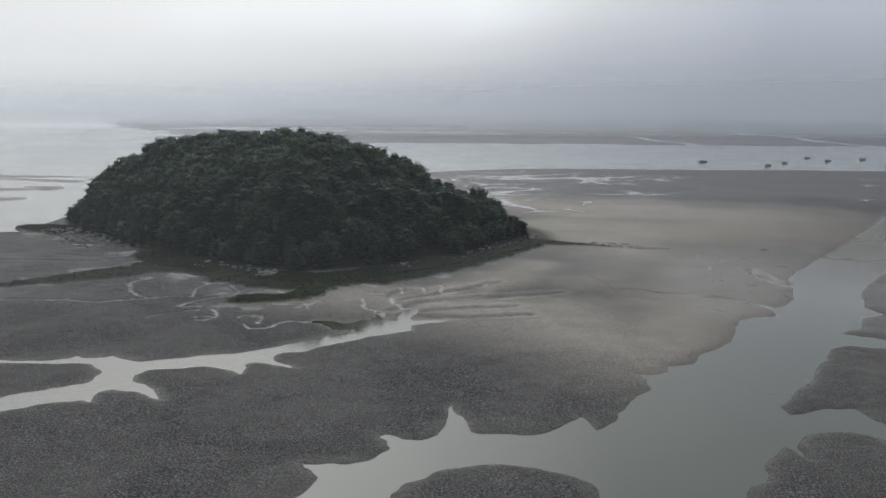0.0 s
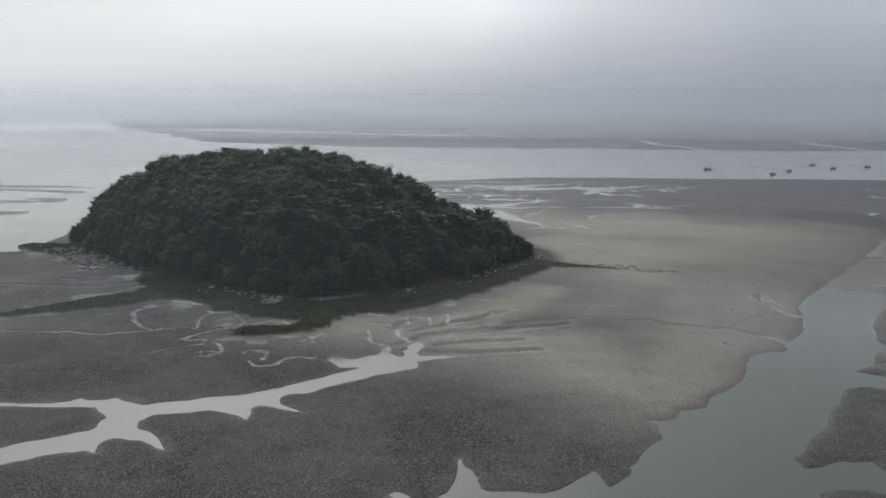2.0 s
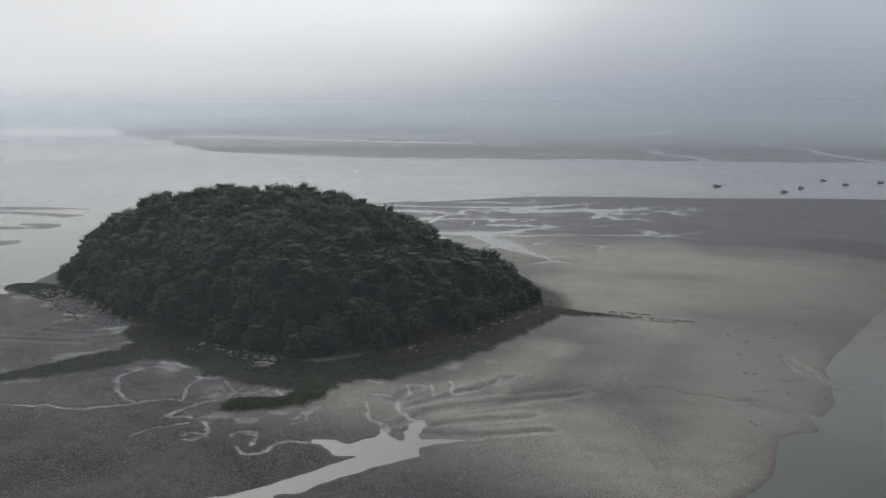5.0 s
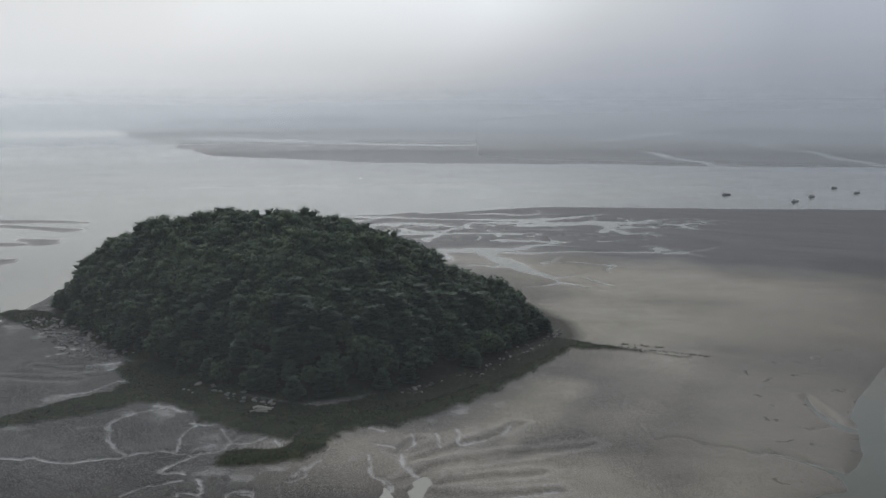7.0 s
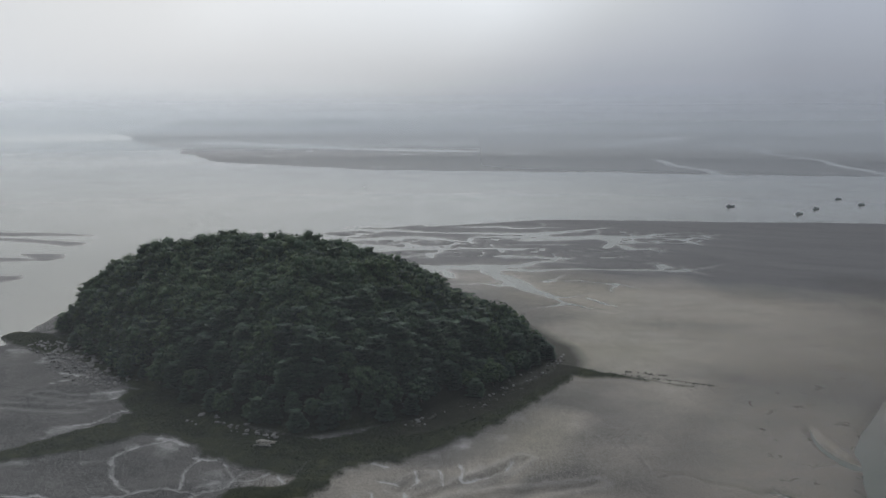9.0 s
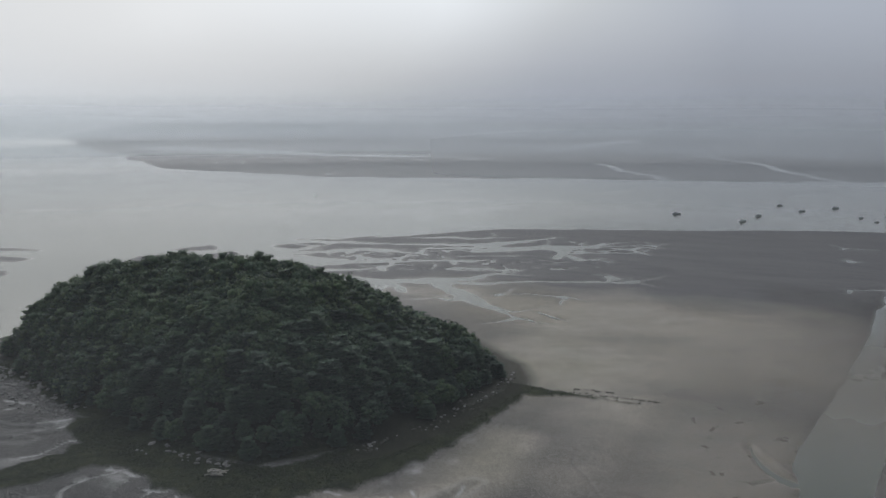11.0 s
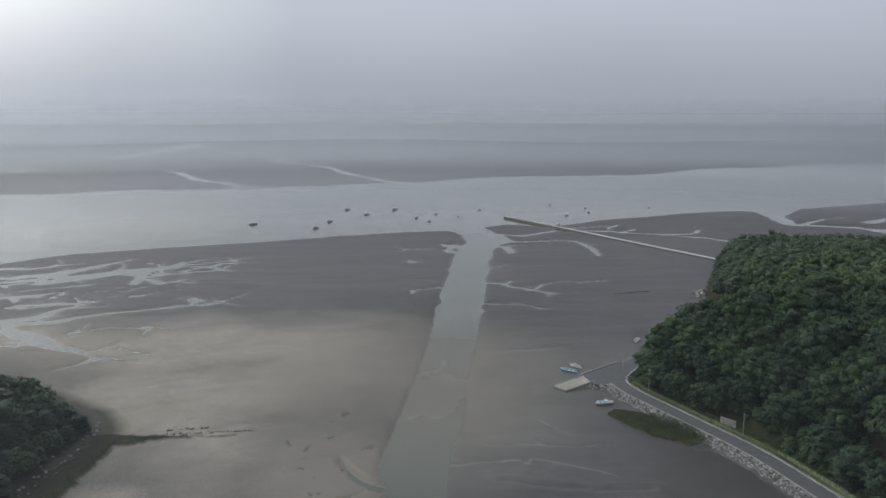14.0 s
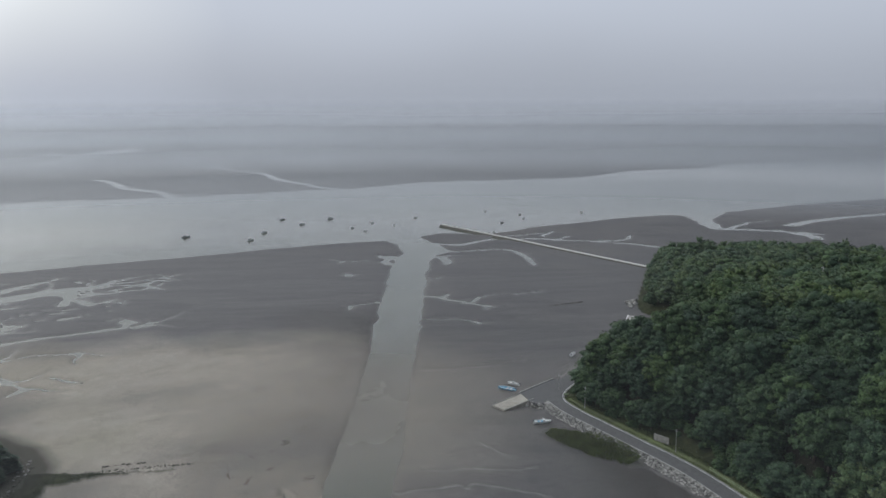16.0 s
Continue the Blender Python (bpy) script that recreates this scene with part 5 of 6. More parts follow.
def tube(bm, points, radius, sides=8):
    """A round bar through points."""
    rings = []
    for i, p in enumerate(points):
        p = Vector(p)
        d = (Vector(points[min(i + 1, len(points) - 1)]) - Vector(points[max(i - 1, 0)])).normalized()
        a = d.orthogonal().normalized()
        b = d.cross(a)
        r_ = radius[i] if isinstance(radius, (list, tuple)) else radius
        rings.append([bm.verts.new(p + (a * math.cos(2 * math.pi * k / sides) + b * math.sin(2 * math.pi * k / sides)) * r_) for k in range(sides)])
    for a, b in zip(rings, rings[1:]):
        for k in range(sides):
            bm.faces.new((a[k], a[(k + 1) % sides], b[(k + 1) % sides], b[k]))
    bm.faces.new(rings[0])
    bm.faces.new(rings[-1])


def smooth_line(points, step):
    """Points along a smooth curve through the given ones, about step apart."""
    pts = [Vector((*p, 0)) if len(p) == 2 else Vector(p) for p in points]
    out = []
    for i in range(len(pts) - 1):
        p0, p1, p2, p3 = pts[max(i - 1, 0)], pts[i], pts[i + 1], pts[min(i + 2, len(pts) - 1)]
        n_ = max(1, round((p2 - p1).length / step))
        for k in range(n_):
            t = k / n_
            out.append(0.5 * ((2 * p1) + (p2 - p0) * t + (2 * p0 - 5 * p1 + 4 * p2 - p3) * t * t + (3 * p1 - p0 - 3 * p2 + p3) * t ** 3))
    out.append(pts[-1])
    return out


def sides_of(line):
    out = []
    for i in range(len(line)):
        d = (line[min(i + 1, len(line) - 1)] - line[max(i - 1, 0)])
        d.z = 0
        d.normalize()
        out.append(Vector((d.y, -d.x, 0)))
    return out


def ribbon(bm, line, profile):
    """Sweep a profile of (offset to the right, height) along a line."""
    rows_ = []
    for p, s_ in zip(line, sides_of(line)):
        rows_.append([bm.verts.new(p + s_ * o + Vector((0, 0, z))) for o, z in profile])
    for a, b in zip(rows_, rows_[1:]):
        for k in range(len(profile) - 1):
            bm.faces.new((a[k], a[k + 1], b[k + 1], b[k]))
    for end in (rows_[0], rows_[-1]):
        if len(profile) > 2:
            bm.faces.new(end)


def ground_at(x, y):
    return float(plan(np.array([float(x)]), np.array([float(y)]))[0][0])


# ---- coast road with its kerb, parapet and stone armour ----
road = tagged(new("road"), "narrow grey asphalt coast road below the wooded slope", "road", kind="structure")
centre = smooth_line(ROAD, 3.0)
for p in centre:
    p.z = 2.2
bm = bmesh.new()
ribbon(bm, centre, [(-2.9, -0.4), (-2.9, 0.10), (0, 0.16), (2.9, 0.10), (2.9, -0.4)])
part("carriageway", bm, ASPHALT, road)
bm = bmesh.new()
ribbon(bm, centre, [(2.95, -0.4), (2.95, 0.24), (3.15, 0.24), (3.15, -0.4)])
part("kerb", bm, PALE_CONCRETE, road, "pale concrete kerb on the landward side")
for o in (2.55,):
    bm = bmesh.new()
    ribbon(bm, centre, [(o - 0.07, 0.10), (o - 0.07, 0.118), (o + 0.07, 0.118), (o + 0.07, 0.10)])
    part("edge_line", bm, WHITE_PAINT, road, "worn white edge line")

verge = tagged(new("grass_verge"), "rough yellow-green grass strip between kerb and trees", "grass", kind="structure")
bm = bmesh.new()
ribbon(bm, smooth_line(ROAD[2:10], 3.0), [(3.22, 1.6), (3.22, 2.36), (4.6, 2.5), (6.6, 2.42), (6.6, 1.6)])
part("turf", bm, BRIGHT_GRASS, verge)

cove = tagged(new("road_end"), "short grey concrete landing with white kerb below trees", "road", kind="structure")
bm = bmesh.new()
landing = [Vector((258, 268, 1.3)), Vector((272, 278, 1.4)), Vector((284, 286, 1.5)), Vector((296, 295, 1.6))]
ribbon(bm, landing, [(-3.2, -0.8), (-3.2, 0.3), (3.6, 0.3), (3.6, -0.8)])
part("slab", bm, CONCRETE, cove)
bm = bmesh.new()
ribbon(bm, landing, [(-3.6, -0.8), (-3.6, 0.65), (-3.2, 0.65), (-3.2, -0.8)])
part("kerb", bm, WHITE_PAINT, cove, "white painted kerb")

# pale concrete apron between road and slip
apron = tagged(new("pavement"), "worn grey apron beside the slipway", "pavement", kind="structure")
bm = bmesh.new()
corner = [(182.5, 226.0), (189.5, 235.0), (202.0, 242.6), (199.8, 246.4), (180.2, 241.8), (177.4, 232.0)]
low = [bm.verts.new((x, y, 1.2)) for x, y in corner]
high = [bm.verts.new((x, y, 2.27)) for x, y in corner]
bm.faces.new(high)
bm.faces.new(low)
for i in range(6):
    bm.faces.new((low[i], low[(i + 1) % 6], high[(i + 1) % 6], high[i]))
part("slab", bm, ASPHALT, apron)
bm = bmesh.new()
ribbon(bm, [Vector((180.3, 241.9, 2.2)), Vector((199.8, 246.5, 2.2))], [(-0.35, -0.9), (-0.35, 0.3), (0.1, 0.3), (0.1, -0.9)])
part("kerb", bm, PALE_CONCRETE, apron, "pale kerb along the water side")

# parapet of separate cast blocks on the seaward side
wall = tagged(new("wall_sea"), "low pale concrete parapet along the seaward road edge", "wall", kind="structure")
stretch = smooth_line(ROAD[1:10], 2.5)
block = None
for a, b in zip(stretch, stretch[1:]):
    d = b - a
    s_ = Vector((-d.y, d.x, 0)).normalized()
    mid = (a + b) / 2 + s_ * 3.25
    if block is None:
        bm = bmesh.new()
        box(bm, 0, 0, 0, 1.0, 0.36, 0.9, 0.05)
        block = part("block", bm, PALE_CONCRETE, wall)
        one = block
    else:
        one = new("block", block.data)
        one.parent = wall
    one.matrix_basis = Matrix.Translation((mid.x, mid.y, 2.2)) @ Matrix.Rotation(math.atan2(d.y, d.x), 4, "Z") @ Matrix.Diagonal((d.length * 1.005, 1, 1, 1))


def stone_mesh(rng_, mat, squash=0.7):
    bm = bmesh.new()
    bmesh.ops.create_icosphere(bm, subdivisions=1, radius=1.0)
    for v_ in bm.verts:
        v_.co *= rng_.uniform(0.72, 1.2)
        v_.co.z *= squash
    me = bpy.data.meshes.new("stone")
    bm.to_mesh(me)
    bm.free()
    me.materials.append(mat)
    return me


rng = random.Random(12)
armour = tagged(new("riprap"), "bank of rough pale grey armour stones below the road", "stones", kind="structure")
stones = [stone_mesh(rng, STONE) for _ in range(8)]
bank = smooth_line(ROAD[2:10], 0.62)
bank_sides = sides_of(bank)
for k in range(300):
    i = int(len(bank) * (0.12 + 0.88 * (k + rng.random()) / 300)) % len(bank)
    q = rng.random()
    p = bank[i] - bank_sides[i] * (3.7 + 2.1 * q)
    s_ = rng.uniform(0.32, 0.6)
    ob = new("stone", rng.choice(stones))
    ob.parent = armour
    ob.matrix_basis = pose(p.x, p.y, 2.45 - 1.6 * q, rng.uniform(0, 60), rng.uniform(0, 60), rng.uniform(0, 360)) @ Matrix.Diagonal((s_ * rng.uniform(0.8, 1.5), s_, s_, 1))
verts, faces, count = [], [], 0
for k in range(2500):
    i = rng.randrange(len(bank))
    q = rng.random() ** 0.9
    p = bank[i] - bank_sides[i] * (3.6 + 2.3 * q)
    me = rng.choice(stones)
    m = pose(p.x, p.y, 2.5 - 1.6 * q, rng.uniform(0, 60), rng.uniform(0, 60), rng.uniform(0, 360)) @ Matrix.Scale(rng.uniform(0.2, 0.46), 4)
    verts += [tuple(m @ v_.co) for v_ in me.vertices]
    faces += [tuple(i_ + count for i_ in f.vertices) for f in me.polygons]
    count += len(me.vertices)
for k in range(90):
    q, t = rng.random(), rng.random()
    m = pose(180.6 - 3.6 * t + rng.uniform(-0.5, 0.5) - 1.6 * q, 228.0 + 6.0 * t - 1.2 * q, 2.1 - 1.7 * q, rng.uniform(0, 60), rng.uniform(0, 60), rng.uniform(0, 360)) @ Matrix.Scale(rng.uniform(0.25, 0.6), 4)
    me = rng.choice(stones)
    verts += [tuple(m @ v_.co) for v_ in me.vertices]
    faces += [tuple(i_ + count for i_ in f.vertices) for f in me.polygons]
    count += len(me.vertices)
rest = new("rubble", mesh_from("rubble", verts, faces, STONE))
rest.parent = armour
tagged(rest, "small pale stones packed between the armour stones", kind="stuff")

# ---- concrete slipway ----
slip = tagged(new("slipway"), "weathered concrete boat slipway sloping onto the mud", "slipway")
slip.matrix_basis = pose(173.6, 237.6, 0, 0, 0, 4)
bm = bmesh.new()
v = [bm.verts.new(c) for c in [(-6.6, -3.2, -0.5), (6.8, -3.6, -0.5), (6.8, 3.4, -0.5), (-6.6, 2.8, -0.5), (-6.6, -3.2, 1.15), (6.8, -3.6, 2.25), (6.8, 3.4, 2.25), (-6.6, 2.8, 1.15)]]
for f in ((0, 1, 2, 3), (4, 5, 6, 7), (0, 1, 5, 4), (1, 2, 6, 5), (2, 3, 7, 6), (3, 0, 4, 7)):
    bm.faces.new([v[i] for i in f])
bmesh.ops.bevel(bm, geom=list(bm.edges), offset=0.06, segments=1, affect="EDGES")
part("ramp", bm, SLIP_CONCRETE, slip)
bm = bmesh.new()
box(bm, -6.9, -0.2, 0.35, 0.6, 6.6, 0.7, 0.1)
part("toe_beam", bm, DARK_ROCK, slip, "dark weedy toe of the slipway")
for o in (-3.3, 3.0):
    bm = bmesh.new()
    box(bm, 0, o, 1.82, 13.0, 0.25, 0.16, 0.03, Matrix.Rotation(-math.atan(1.1 / 13.4), 4, "Y"))
    part("kerb", bm, PALE_CONCRETE, slip, "pale raised edge")


# ---- boats ----
def hull_bm(length, beam, depth, sheer=0.25):
    """An open hull: sections from stern to bow, with thickness."""
    bm = bmesh.new()
    outer, inner = [], []
    n_ = 9
    for i in range(n_):
        t = i / (n_ - 1)
        half = beam / 2 * (0.86 + 0.2 * math.sin(t * 2.0)) * (1 - max(0, t - 0.55) ** 2 / 0.2025 * 0.97)
        rise = sheer * (t ** 2) * depth * 1.6
        x = (t - 0.5) * length
        outer.append([bm.verts.new((x, y * half, z)) for y, z in ((-1, depth + rise), (-0.82, depth * 0.35 + rise * 0.5), (-0.35, rise * 0.6), (0.35, rise * 0.6), (0.82, depth * 0.35 + rise * 0.5), (1, depth + rise))])
        inner.append([bm.verts.new((x * 0.97, y * half * 0.88, z)) for y, z in ((-1, depth + rise), (-0.8, depth * 0.5 + rise * 0.6), (0.8, depth * 0.5 + rise * 0.6), (1, depth + rise))])
    for a, b in zip(outer, outer[1:]):
        for k in range(5):
            bm.faces.new((a[k], a[k + 1], b[k + 1], b[k]))
    for a, b in zip(inner, inner[1:]):
        for k in range(3):
            bm.faces.new((a[k], b[k], b[k + 1], a[k + 1]))
    for a, b, c, d in zip(outer, outer[1:], inner, inner[1:]):
        bm.faces.new((a[0], b[0], d[0], c[0]))
        bm.faces.new((a[5], c[3], d[3], b[5]))
    for end, fin in ((outer[0], inner[0]), (outer[-1], inner[-1])):
        bm.faces.new((end[0], end[1], fin[1], fin[0]))
        bm.faces.new((end[1], end[2], end[3], end[4], fin[2], fin[1]))
        bm.faces.new((end[4], end[5], fin[3], fin[2]))
    return bm


def outboard(parent, x):
    bm = bmesh.new()
    box(bm, x, 0, 1.05, 0.45, 0.36, 0.5, 0.1)
    motor = part("outboard_motor", bm, DARK_PAINT, parent, "dark outboard motor on the stern")
    bm = bmesh.new()
    tube(bm, [(x - 0.05, 0, 0.85), (x - 0.1, 0, 0.2)], [0.1, 0.07])
    part("shaft", bm, DARK_PAINT, motor)


def motorboat(length, hull_mat, trim_mat, label, cabin=True, group="boats at the slipway", seat_mat=None):
    boat = tagged(new("motorboat"), label, "boat", group)
    part("hull", hull_bm(length, length * 0.36, 0.75), hull_mat, boat)
    bm = bmesh.new()
    for y in (-1, 1):
        tube(bm, [((t - 0.5) * length, y * length * 0.18 * (0.86 + 0.2 * math.sin(t * 2.0)) * (1 - max(0, t - 0.55) ** 2 / 0.2025 * 0.97), 0.77 + 0.3 * t * t) for t in [k / 8 for k in range(9)]], 0.05, 6)
    part("gunwale", bm, trim_mat, boat)
    bm = bmesh.new()
    box(bm, length * 0.27, 0, 0.78, length * 0.32, length * 0.22, 0.14, 0.05)
    part("foredeck", bm, hull_mat, boat)
    for x in (-0.22, -0.02):
        bm = bmesh.new()
        box(bm, length * x, 0, 0.62, 0.5, length * 0.27, 0.16, 0.04)
        part("thwart", bm, seat_mat or trim_mat, boat)
    if cabin:
        bm = bmesh.new()
        box(bm, length * 0.08, 0, 1.1, length * 0.16, length * 0.2, 0.55, 0.08)
        console = part("console", bm, WHITE_PAINT, boat)
        bm = bmesh.new()
        box(bm, length * 0.15, 0, 1.45, 0.06, length * 0.2, 0.42, 0.02, Matrix.Rotation(radians(-25), 4, "Y"))
        part("windscreen", bm, GLASS, console, "dark tinted windscreen")
        bm = bmesh.new()
        tube(bm, [(length * 0.0, -0.5, 1.0), (length * 0.0, -0.5, 1.9), (length * 0.0, 0.5, 1.9), (length * 0.0, 0.5, 1.0)], 0.035, 6)
        part("arch", bm, STEEL, boat)
    outboard(boat, -length * 0.5 - 0.1)
    return boat


def fishing_boat(length, hull_mat, cabin_mat, label, mast=3.2, awning=False):
    boat = tagged(new("fishing_boat"), label, "boat", "boats moored in the river")
    part("hull", hull_bm(length, length * 0.27, 0.95, 0.35), hull_mat, boat)
    bm = bmesh.new()
    box(bm, 0, 0, 0.8, length * 0.82, length * 0.2, 0.12, 0.03)
    part("deck", bm, GREY_PAINT, boat)
    bm = bmesh.new()
    box(bm, -length * 0.16, 0, 1.6, length * 0.22, length * 0.16, 1.3, 0.1)
    cabin = part("wheelhouse", bm, cabin_mat, boat)
    bm = bmesh.new()
    box(bm, -length * 0.16, 0, 1.85, length * 0.225, length * 0.165, 0.4, 0.02)
    part("window_band", bm, GLASS, cabin)
    bm = bmesh.new()
    box(bm, -length * 0.16, 0, 2.3, length * 0.27, length * 0.19, 0.14, 0.03)
    part("roof", bm, cabin_mat, cabin)
    bm = bmesh.new()
    tube(bm, [(-length * 0.1, 0, 2.2), (-length * 0.1, 0, 2.2 + 0.6 * mast)], [0.07, 0.04], 6)
    part("mast", bm, STEEL, boat)
    bm = bmesh.new()
    tube(bm, [(length * 0.36, 0, 1.0), (length * 0.44, 0, 2.6)], 0.05, 6)
    part("bow_post", bm, STEEL, boat)
    if awning:
        bm = bmesh.new()
        box(bm, -length * 0.36, 0, 2.0, length * 0.22, length * 0.2, 0.08, 0.02)
        part("awning", bm, GREY_PAINT, boat)
    return boat


boat = motorboat(5.6, WHITE_PAINT, GREY_PAINT, "small white motorboat with blue seats lying on the mud", seat_mat=BLUE_PAINT)
boat.matrix_basis = pose(170.4, 219.0, ground_at(170.4, 219), 3, 0, -30)
boat = motorboat(6.6, BLUE_PAINT, WHITE_PAINT, "long light blue skiff lying on mud beside the slipway", cabin=False)
boat.matrix_basis = pose(181.8, 250.8, ground_at(181.8, 250.8), -2, 0, 118)
boat = motorboat(4.8, WHITE_PAINT, GREY_PAINT, "white motorboat aground on mud behind the slipway")
boat.matrix_basis = pose(187.0, 253.4, ground_at(187, 253.4), 2, 0, 110)
boat = motorboat(4.6, WHITE_PAINT, GREY_PAINT, "white motorboat aground below the wooded shore")
boat.matrix_basis = pose(230.0, 268.0, ground_at(230, 268), 2, 0, 30)

dark = fishing_boat(6.4, WHITE_PAINT, WHITE_PAINT, "pale-hulled fishing boat with white wheelhouse moored in river")
dark.matrix_basis = pose(242.8, 633.5, -0.25, 0, 0, 20)
pale = fishing_boat(6.4, WHITE_PAINT, WHITE_PAINT, "white-hulled fishing boat with white wheelhouse moored in river", 2.4)
pale.matrix_basis = pose(267.2, 664, -0.25, 0, 0, 25)
low_boat = fishing_boat(6.8, GREY_PAINT, GREY_PAINT, "low grey fishing boat with stern awning moored in river", 1.2, True)
low_boat.matrix_basis = pose(208.5, 679, -0.25, 0, 0, 5)
for model, x, y, turn, s_ in [(low_boat, 313.7, 732, 8, 0.95), (pale, 313.8, 692, 8, 1.05), (pale, 351, 711, 12, 1.2), (low_boat, 339, 648, 15, 0.7), (low_boat, 338, 625, 170, 0.6),
                              (pale, 367, 663, 10, 0.65), (dark, 375, 640, 70, 0.6), (low_boat, 417, 671, 20, 0.7), (dark, 497, 671, 30, 0.7), (pale, 508, 632, 10, 0.7),
                              (low_boat, 459, 598, 0, 0.7), (low_boat, 491, 607, 15, 0.6), (pale, 563, 607, 80, 0.85), (pale, 411, 598, 95, 0.8), (dark, 417, 556, 20, 0.75), (dark, -88, 835, 0, 0.5)]:
    s_ *= 0.88
    ob = copy_thing(model, pose(x, y, -0.25 * s_, 0, 0, turn))
    ob.scale = (s_, s_, s_)

# ---- long concrete jetty ----
jetty = tagged(new("jetty"), "long narrow concrete jetty running out over the mud", "jetty")
bm = bmesh.new()
line = [Vector(p) for p in ((398.5, 374, 0), (401, 450, 0), (404, 530, 0), (405, 612, 0))]
ribbon(bm, line, [(-3.4, -0.8), (-1.6, 1.25), (1.6, 1.25), (3.4, -0.8)])
part("rubble_base", bm, DARK_ROCK, jetty, "dark rubble flanks of the jetty")
curve = smooth_line([(398.5, 374), (401, 450), (404, 530), (405, 612)], 7.6)
slab = None
for a, b in zip(curve, curve[1:]):
    d = b - a
    mid = (a + b) / 2
    if slab is None:
        bm = bmesh.new()
        box(bm, 0, 0, 0, 1.0, 2.5, 0.5, 0.02)
        slab = one = part("deck_slab", bm, JETTY_CONCRETE, jetty)
    else:
        one = new("deck_slab", slab.data)
        one.parent = jetty
    one.matrix_basis = Matrix.Translation((mid.x, mid.y, 1.45)) @ Matrix.Rotation(math.atan2(d.y, d.x), 4, "Z") @ Matrix.Diagonal((d.length - 0.05, 1, 1, 1))
for x, y in ((403.4, 611), (406.6, 611), (403.2, 590), (406.2, 590)):
    bm = bmesh.new()
    tube(bm, [(x, y, 1.6), (x, y, 2.3)], [0.22, 0.18])
    part("bollard", bm, DARK_PAINT, jetty)


# ---- roadside things ----
def utility_pole(x, y, tall, label):
    pole = tagged(new("utility_pole"), label, "pole", "poles beside the road")
    z = ground_at(x, y)
    pole.matrix_basis = pose(x, y, z - 0.2)
    bm = bmesh.new()
    tube(bm, [(0, 0, 0), (0, 0, tall)], [0.13, 0.08])
    part("shaft", bm, PALE_CONCRETE, pole)
    bm = bmesh.new()
    box(bm, 0, 0, tall - 0.7, 0.08, 0.9, 0.08, 0.02)
    arm = part("crossarm", bm, STEEL, pole)
    for o in (-0.38, 0.0, 0.38):
        bm = bmesh.new()
        tube(bm, [(0, o, tall - 0.66), (0, o, tall - 0.5)], [0.05, 0.035], 6)
        part("insulator", bm, GREY_PAINT, arm)
    return pole


utility_pole(187.4, 217.5, 8.4, "grey concrete utility pole at the edge of trees")
utility_pole(183.2, 176.5, 7.8, "grey concrete utility pole beside the board")
utility_pole(193.5, 236.5, 6.0, "short concrete pole at the road bend")

board = tagged(new("notice_board"), "weathered pale concrete panel standing on the road verge", "board")
board.matrix_basis = pose(185.2, 183.5, ground_at(185.2, 183.5), 0, 0, 96)
bm = bmesh.new()
box(bm, 0, 0, 1.35, 5.2, 0.25, 2.0, 0.04)
panel = part("panel", bm, BOARD, board)
for x in (-2.0, 0, 2.0):
    bm = bmesh.new()
    box(bm, x, 0, 0.2, 0.3, 0.3, 1.0, 0.03)
    part("post", bm, CONCRETE, board)
for x in (-0.87, 0.87):
    bm = bmesh.new()
    box(bm, x, 0.135, 1.35, 0.05, 0.03, 1.9)
    part("joint_strip", bm, CONCRETE, panel)

sign = tagged(new("road_sign"), "small pale sign plate on the inside of the bend", "sign")
sign.matrix_basis = pose(190.3, 229.5, ground_at(190.3, 229.5), 0, 0, 60)
bm = bmesh.new()
tube(bm, [(0, 0, -0.2), (0, 0, 1.3)], 0.04, 6)
part("post", bm, STEEL, sign)
bm = bmesh.new()
box(bm, 0.05, 0, 1.1, 0.05, 1.7, 0.55, 0.02)
part("plate", bm, YELLOW_PAINT, sign)

# rail fence on the landward verge
fence = tagged(new("roadside_fence"), "low faded yellow-green rail fence on the road verge", "fence")
run = smooth_line([(181.0, 163), (179.3, 157), (176.4, 147), (172.4, 133), (167.4, 116)], 2.2)
for i, p in enumerate(run):
    bm = bmesh.new()
    tube(bm, [(p.x, p.y, 1.9), (p.x, p.y, 3.45)], 0.09, 6)
    part("post", bm, YELLOW_PAINT, fence)
for z in (2.75, 3.3):
    bm = bmesh.new()
    tube(bm, [(p.x, p.y, z) for p in run], 0.045, 6)
    part("rail", bm, YELLOW_PAINT, fence)

# mast and hut roof that show above the trees of the headland
mast = tagged(new("antenna_mast"), "thin pale mast rising above the headland trees", "mast")
mast.matrix_basis = pose(315, 214, ground_at(315, 214))
bm = bmesh.new()
tube(bm, [(0, 0, -0.5), (0, 0, 15)], [0.25, 0.14])
part("shaft", bm, PALE_CONCRETE, mast)
bm = bmesh.new()
box(bm, 0, 0, 14.2, 0.2, 1.8, 0.15, 0.03)
part("crossarm", bm, STEEL, mast)

# ---- shores of the island ----
rocks = [stone_mesh(rng, SHORE_ROCK, 0.6) for _ in range(6)]
weedy = [stone_mesh(rng, DARK_ROCK, 0.5) for _ in range(4)]
shore = tagged(new("rocky_shore"), "broken grey rocks along the foot of the island", "rocks", kind="structure")


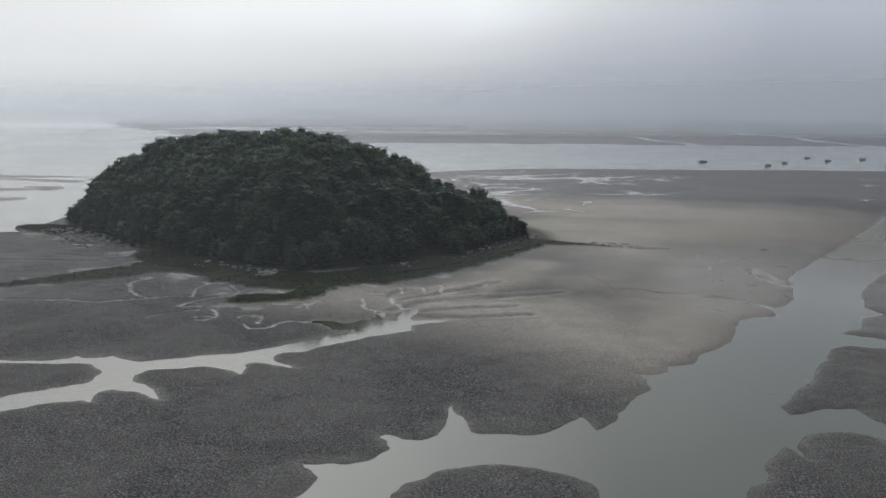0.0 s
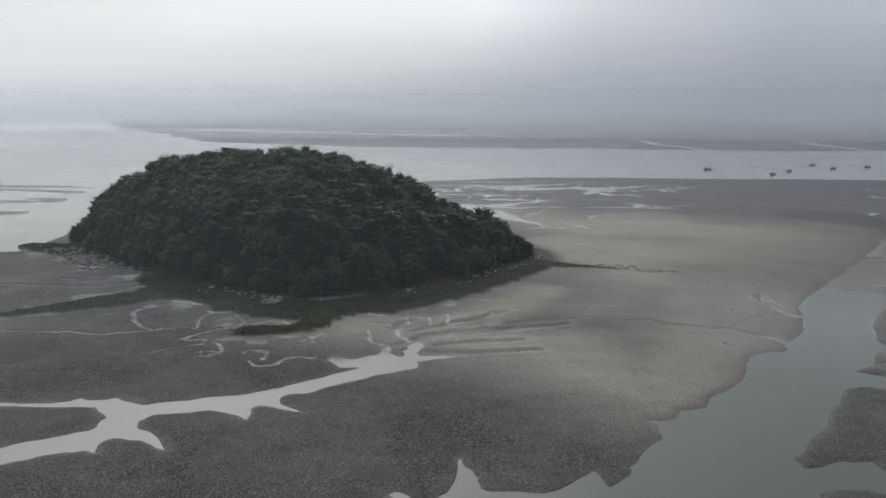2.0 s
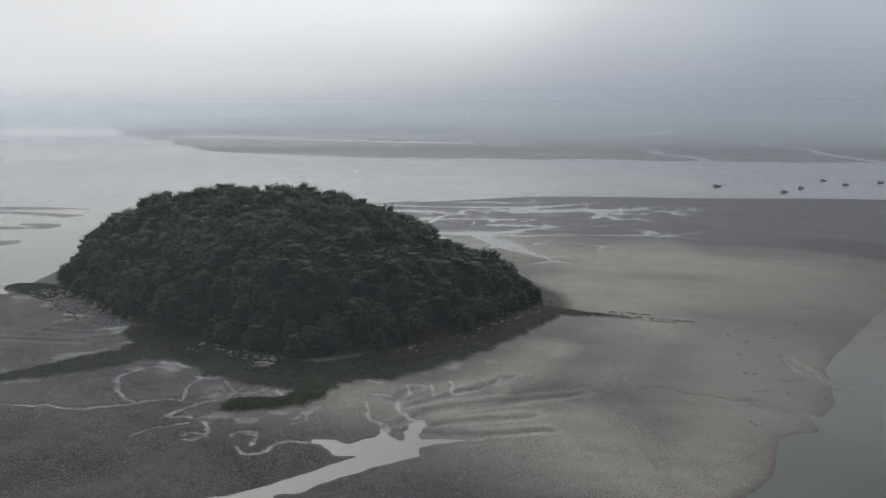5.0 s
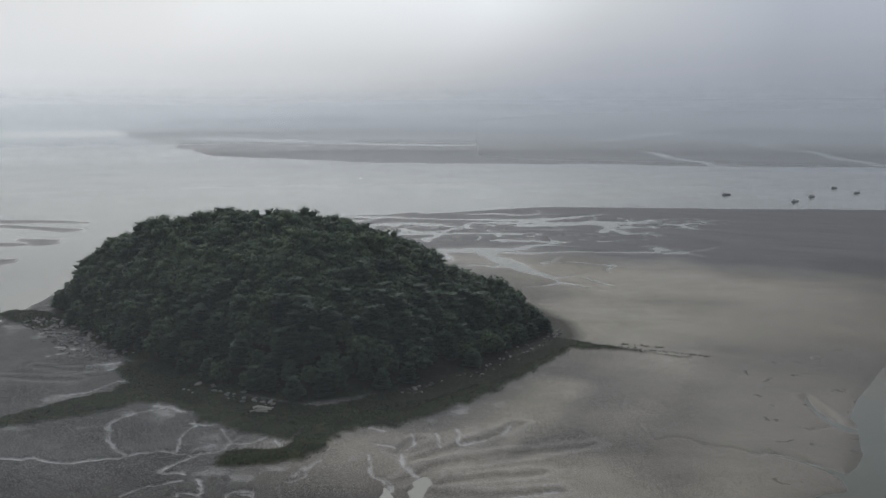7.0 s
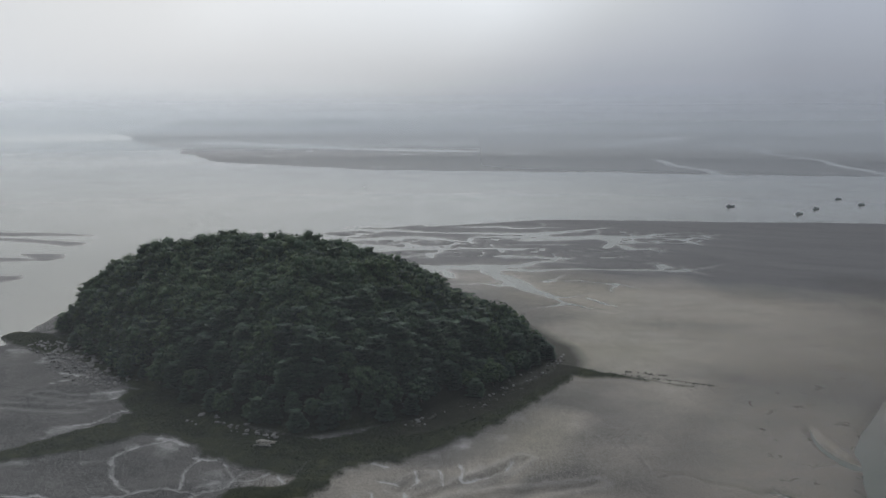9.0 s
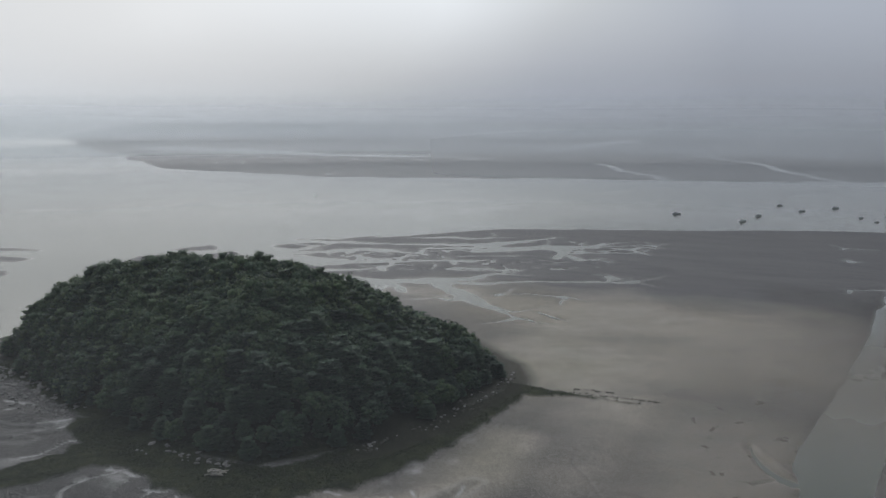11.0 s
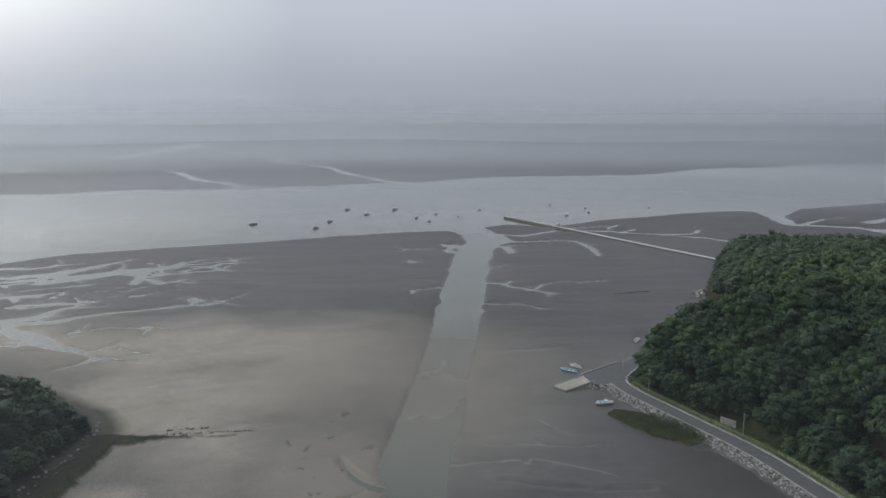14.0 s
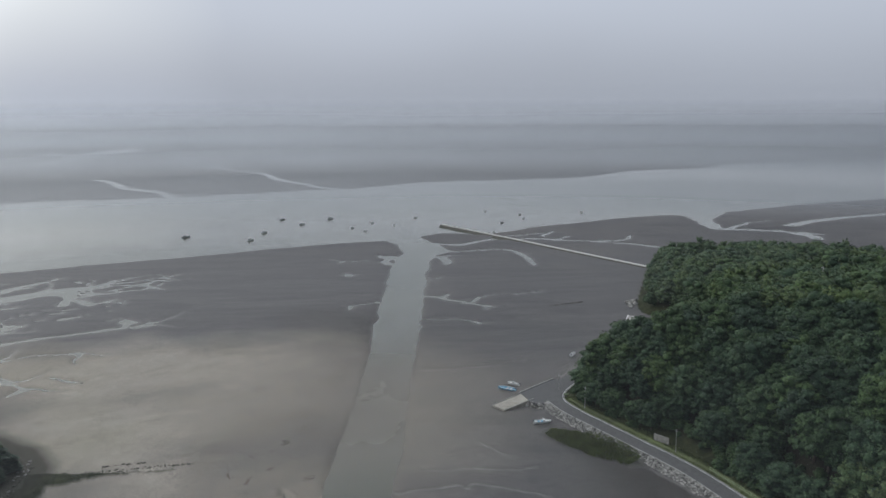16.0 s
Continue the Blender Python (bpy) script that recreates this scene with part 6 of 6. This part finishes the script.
def strew(kind, parent, line, count, meshes, low_size, high_size):
    pts = smooth_line([(x, y) for x, y, _ in line], 0.7)
    for k in range(count):
        i = rng.randrange(len(pts))
        t = i / len(pts) * (len(line) - 1)
        half = line[int(t)][2] + (t - int(t)) * (line[min(int(t) + 1, len(line) - 1)][2] - line[int(t)][2])
        x, y = pts[i].x + rng.uniform(-half, half), pts[i].y + rng.uniform(-half, half)
        s_ = rng.uniform(low_size, high_size)
        ob = new(kind, rng.choice(meshes))
        ob.parent = parent
        ob.matrix_basis = pose(x, y, ground_at(x, y) + 0.1 * s_, rng.uniform(-20, 20), rng.uniform(-20, 20), rng.uniform(0, 360)) @ Matrix.Diagonal((s_ * rng.uniform(0.8, 1.7), s_, s_, 1))


strew("rock", shore, [(-134, 292, 4), (-118, 277, 6), (-104, 260, 6), (-92, 250, 4)], 240, rocks, 0.25, 0.85)
strew("rock", shore, [(-64, 226, 3), (-52, 219, 2), (-42, 213, 2)], 30, rocks, 0.25, 0.7)
strew("rock", shore, [(-12, 222, 2), (4, 236, 2.5), (18, 256, 2.5), (29, 272, 2), (31, 280, 3)], 90, rocks[:2] + weedy, 0.2, 0.6)
spit = tagged(new("rock_spit"), "thin line of dark weedy stones on the sand", "rocks", kind="structure")
strew("rock", spit, [(40, 265, 1.2), (50, 260.5, 1.0), (60, 257, 0.7), (69, 253, 0.4)], 90, weedy, 0.14, 0.42)
strew("rock", spit, [(48, 265.5, 0.5), (54, 263, 0.6), (58, 261.5, 0.3)], 26, weedy, 0.16, 0.45)
strew("rock", spit, [(279, 338, 0.4), (290, 337, 0.4), (300, 335, 0.3)], 40, weedy, 0.3, 0.7)
head_rocks = tagged(new("headland_rocks"), "pale rocks at the foot of the headland", "rocks", kind="structure")
strew("rock", head_rocks, [(312, 312, 1.5), (318, 318, 2), (325, 323, 1.5)], 24, stones, 0.8, 1.8)

drift = tagged(new("driftwood_pile"), "heap of bleached driftwood on the marsh edge", "driftwood")
drift.matrix_basis = pose(-44.5, 209.5, ground_at(-44.5, 209.5))
for k in range(12):
    a, r0 = rng.uniform(-0.5, 0.7), rng.uniform(0, 2.2)
    x, y = rng.uniform(-2.2, 2.2), rng.uniform(-1.3, 1.3)
    ln = rng.uniform(1.6, 3.6)
    bm = bmesh.new()
    tube(bm, [(x, y, 0.15 + 0.08 * k), (x + ln * 0.5 * math.cos(a), y + ln * 0.5 * math.sin(a), 0.3 + 0.09 * k), (x + ln * math.cos(a), y + ln * math.sin(a), 0.2 + 0.07 * k)], [0.2, 0.16, 0.09], 6)
    part("log", bm, DRIFTWOOD, drift)
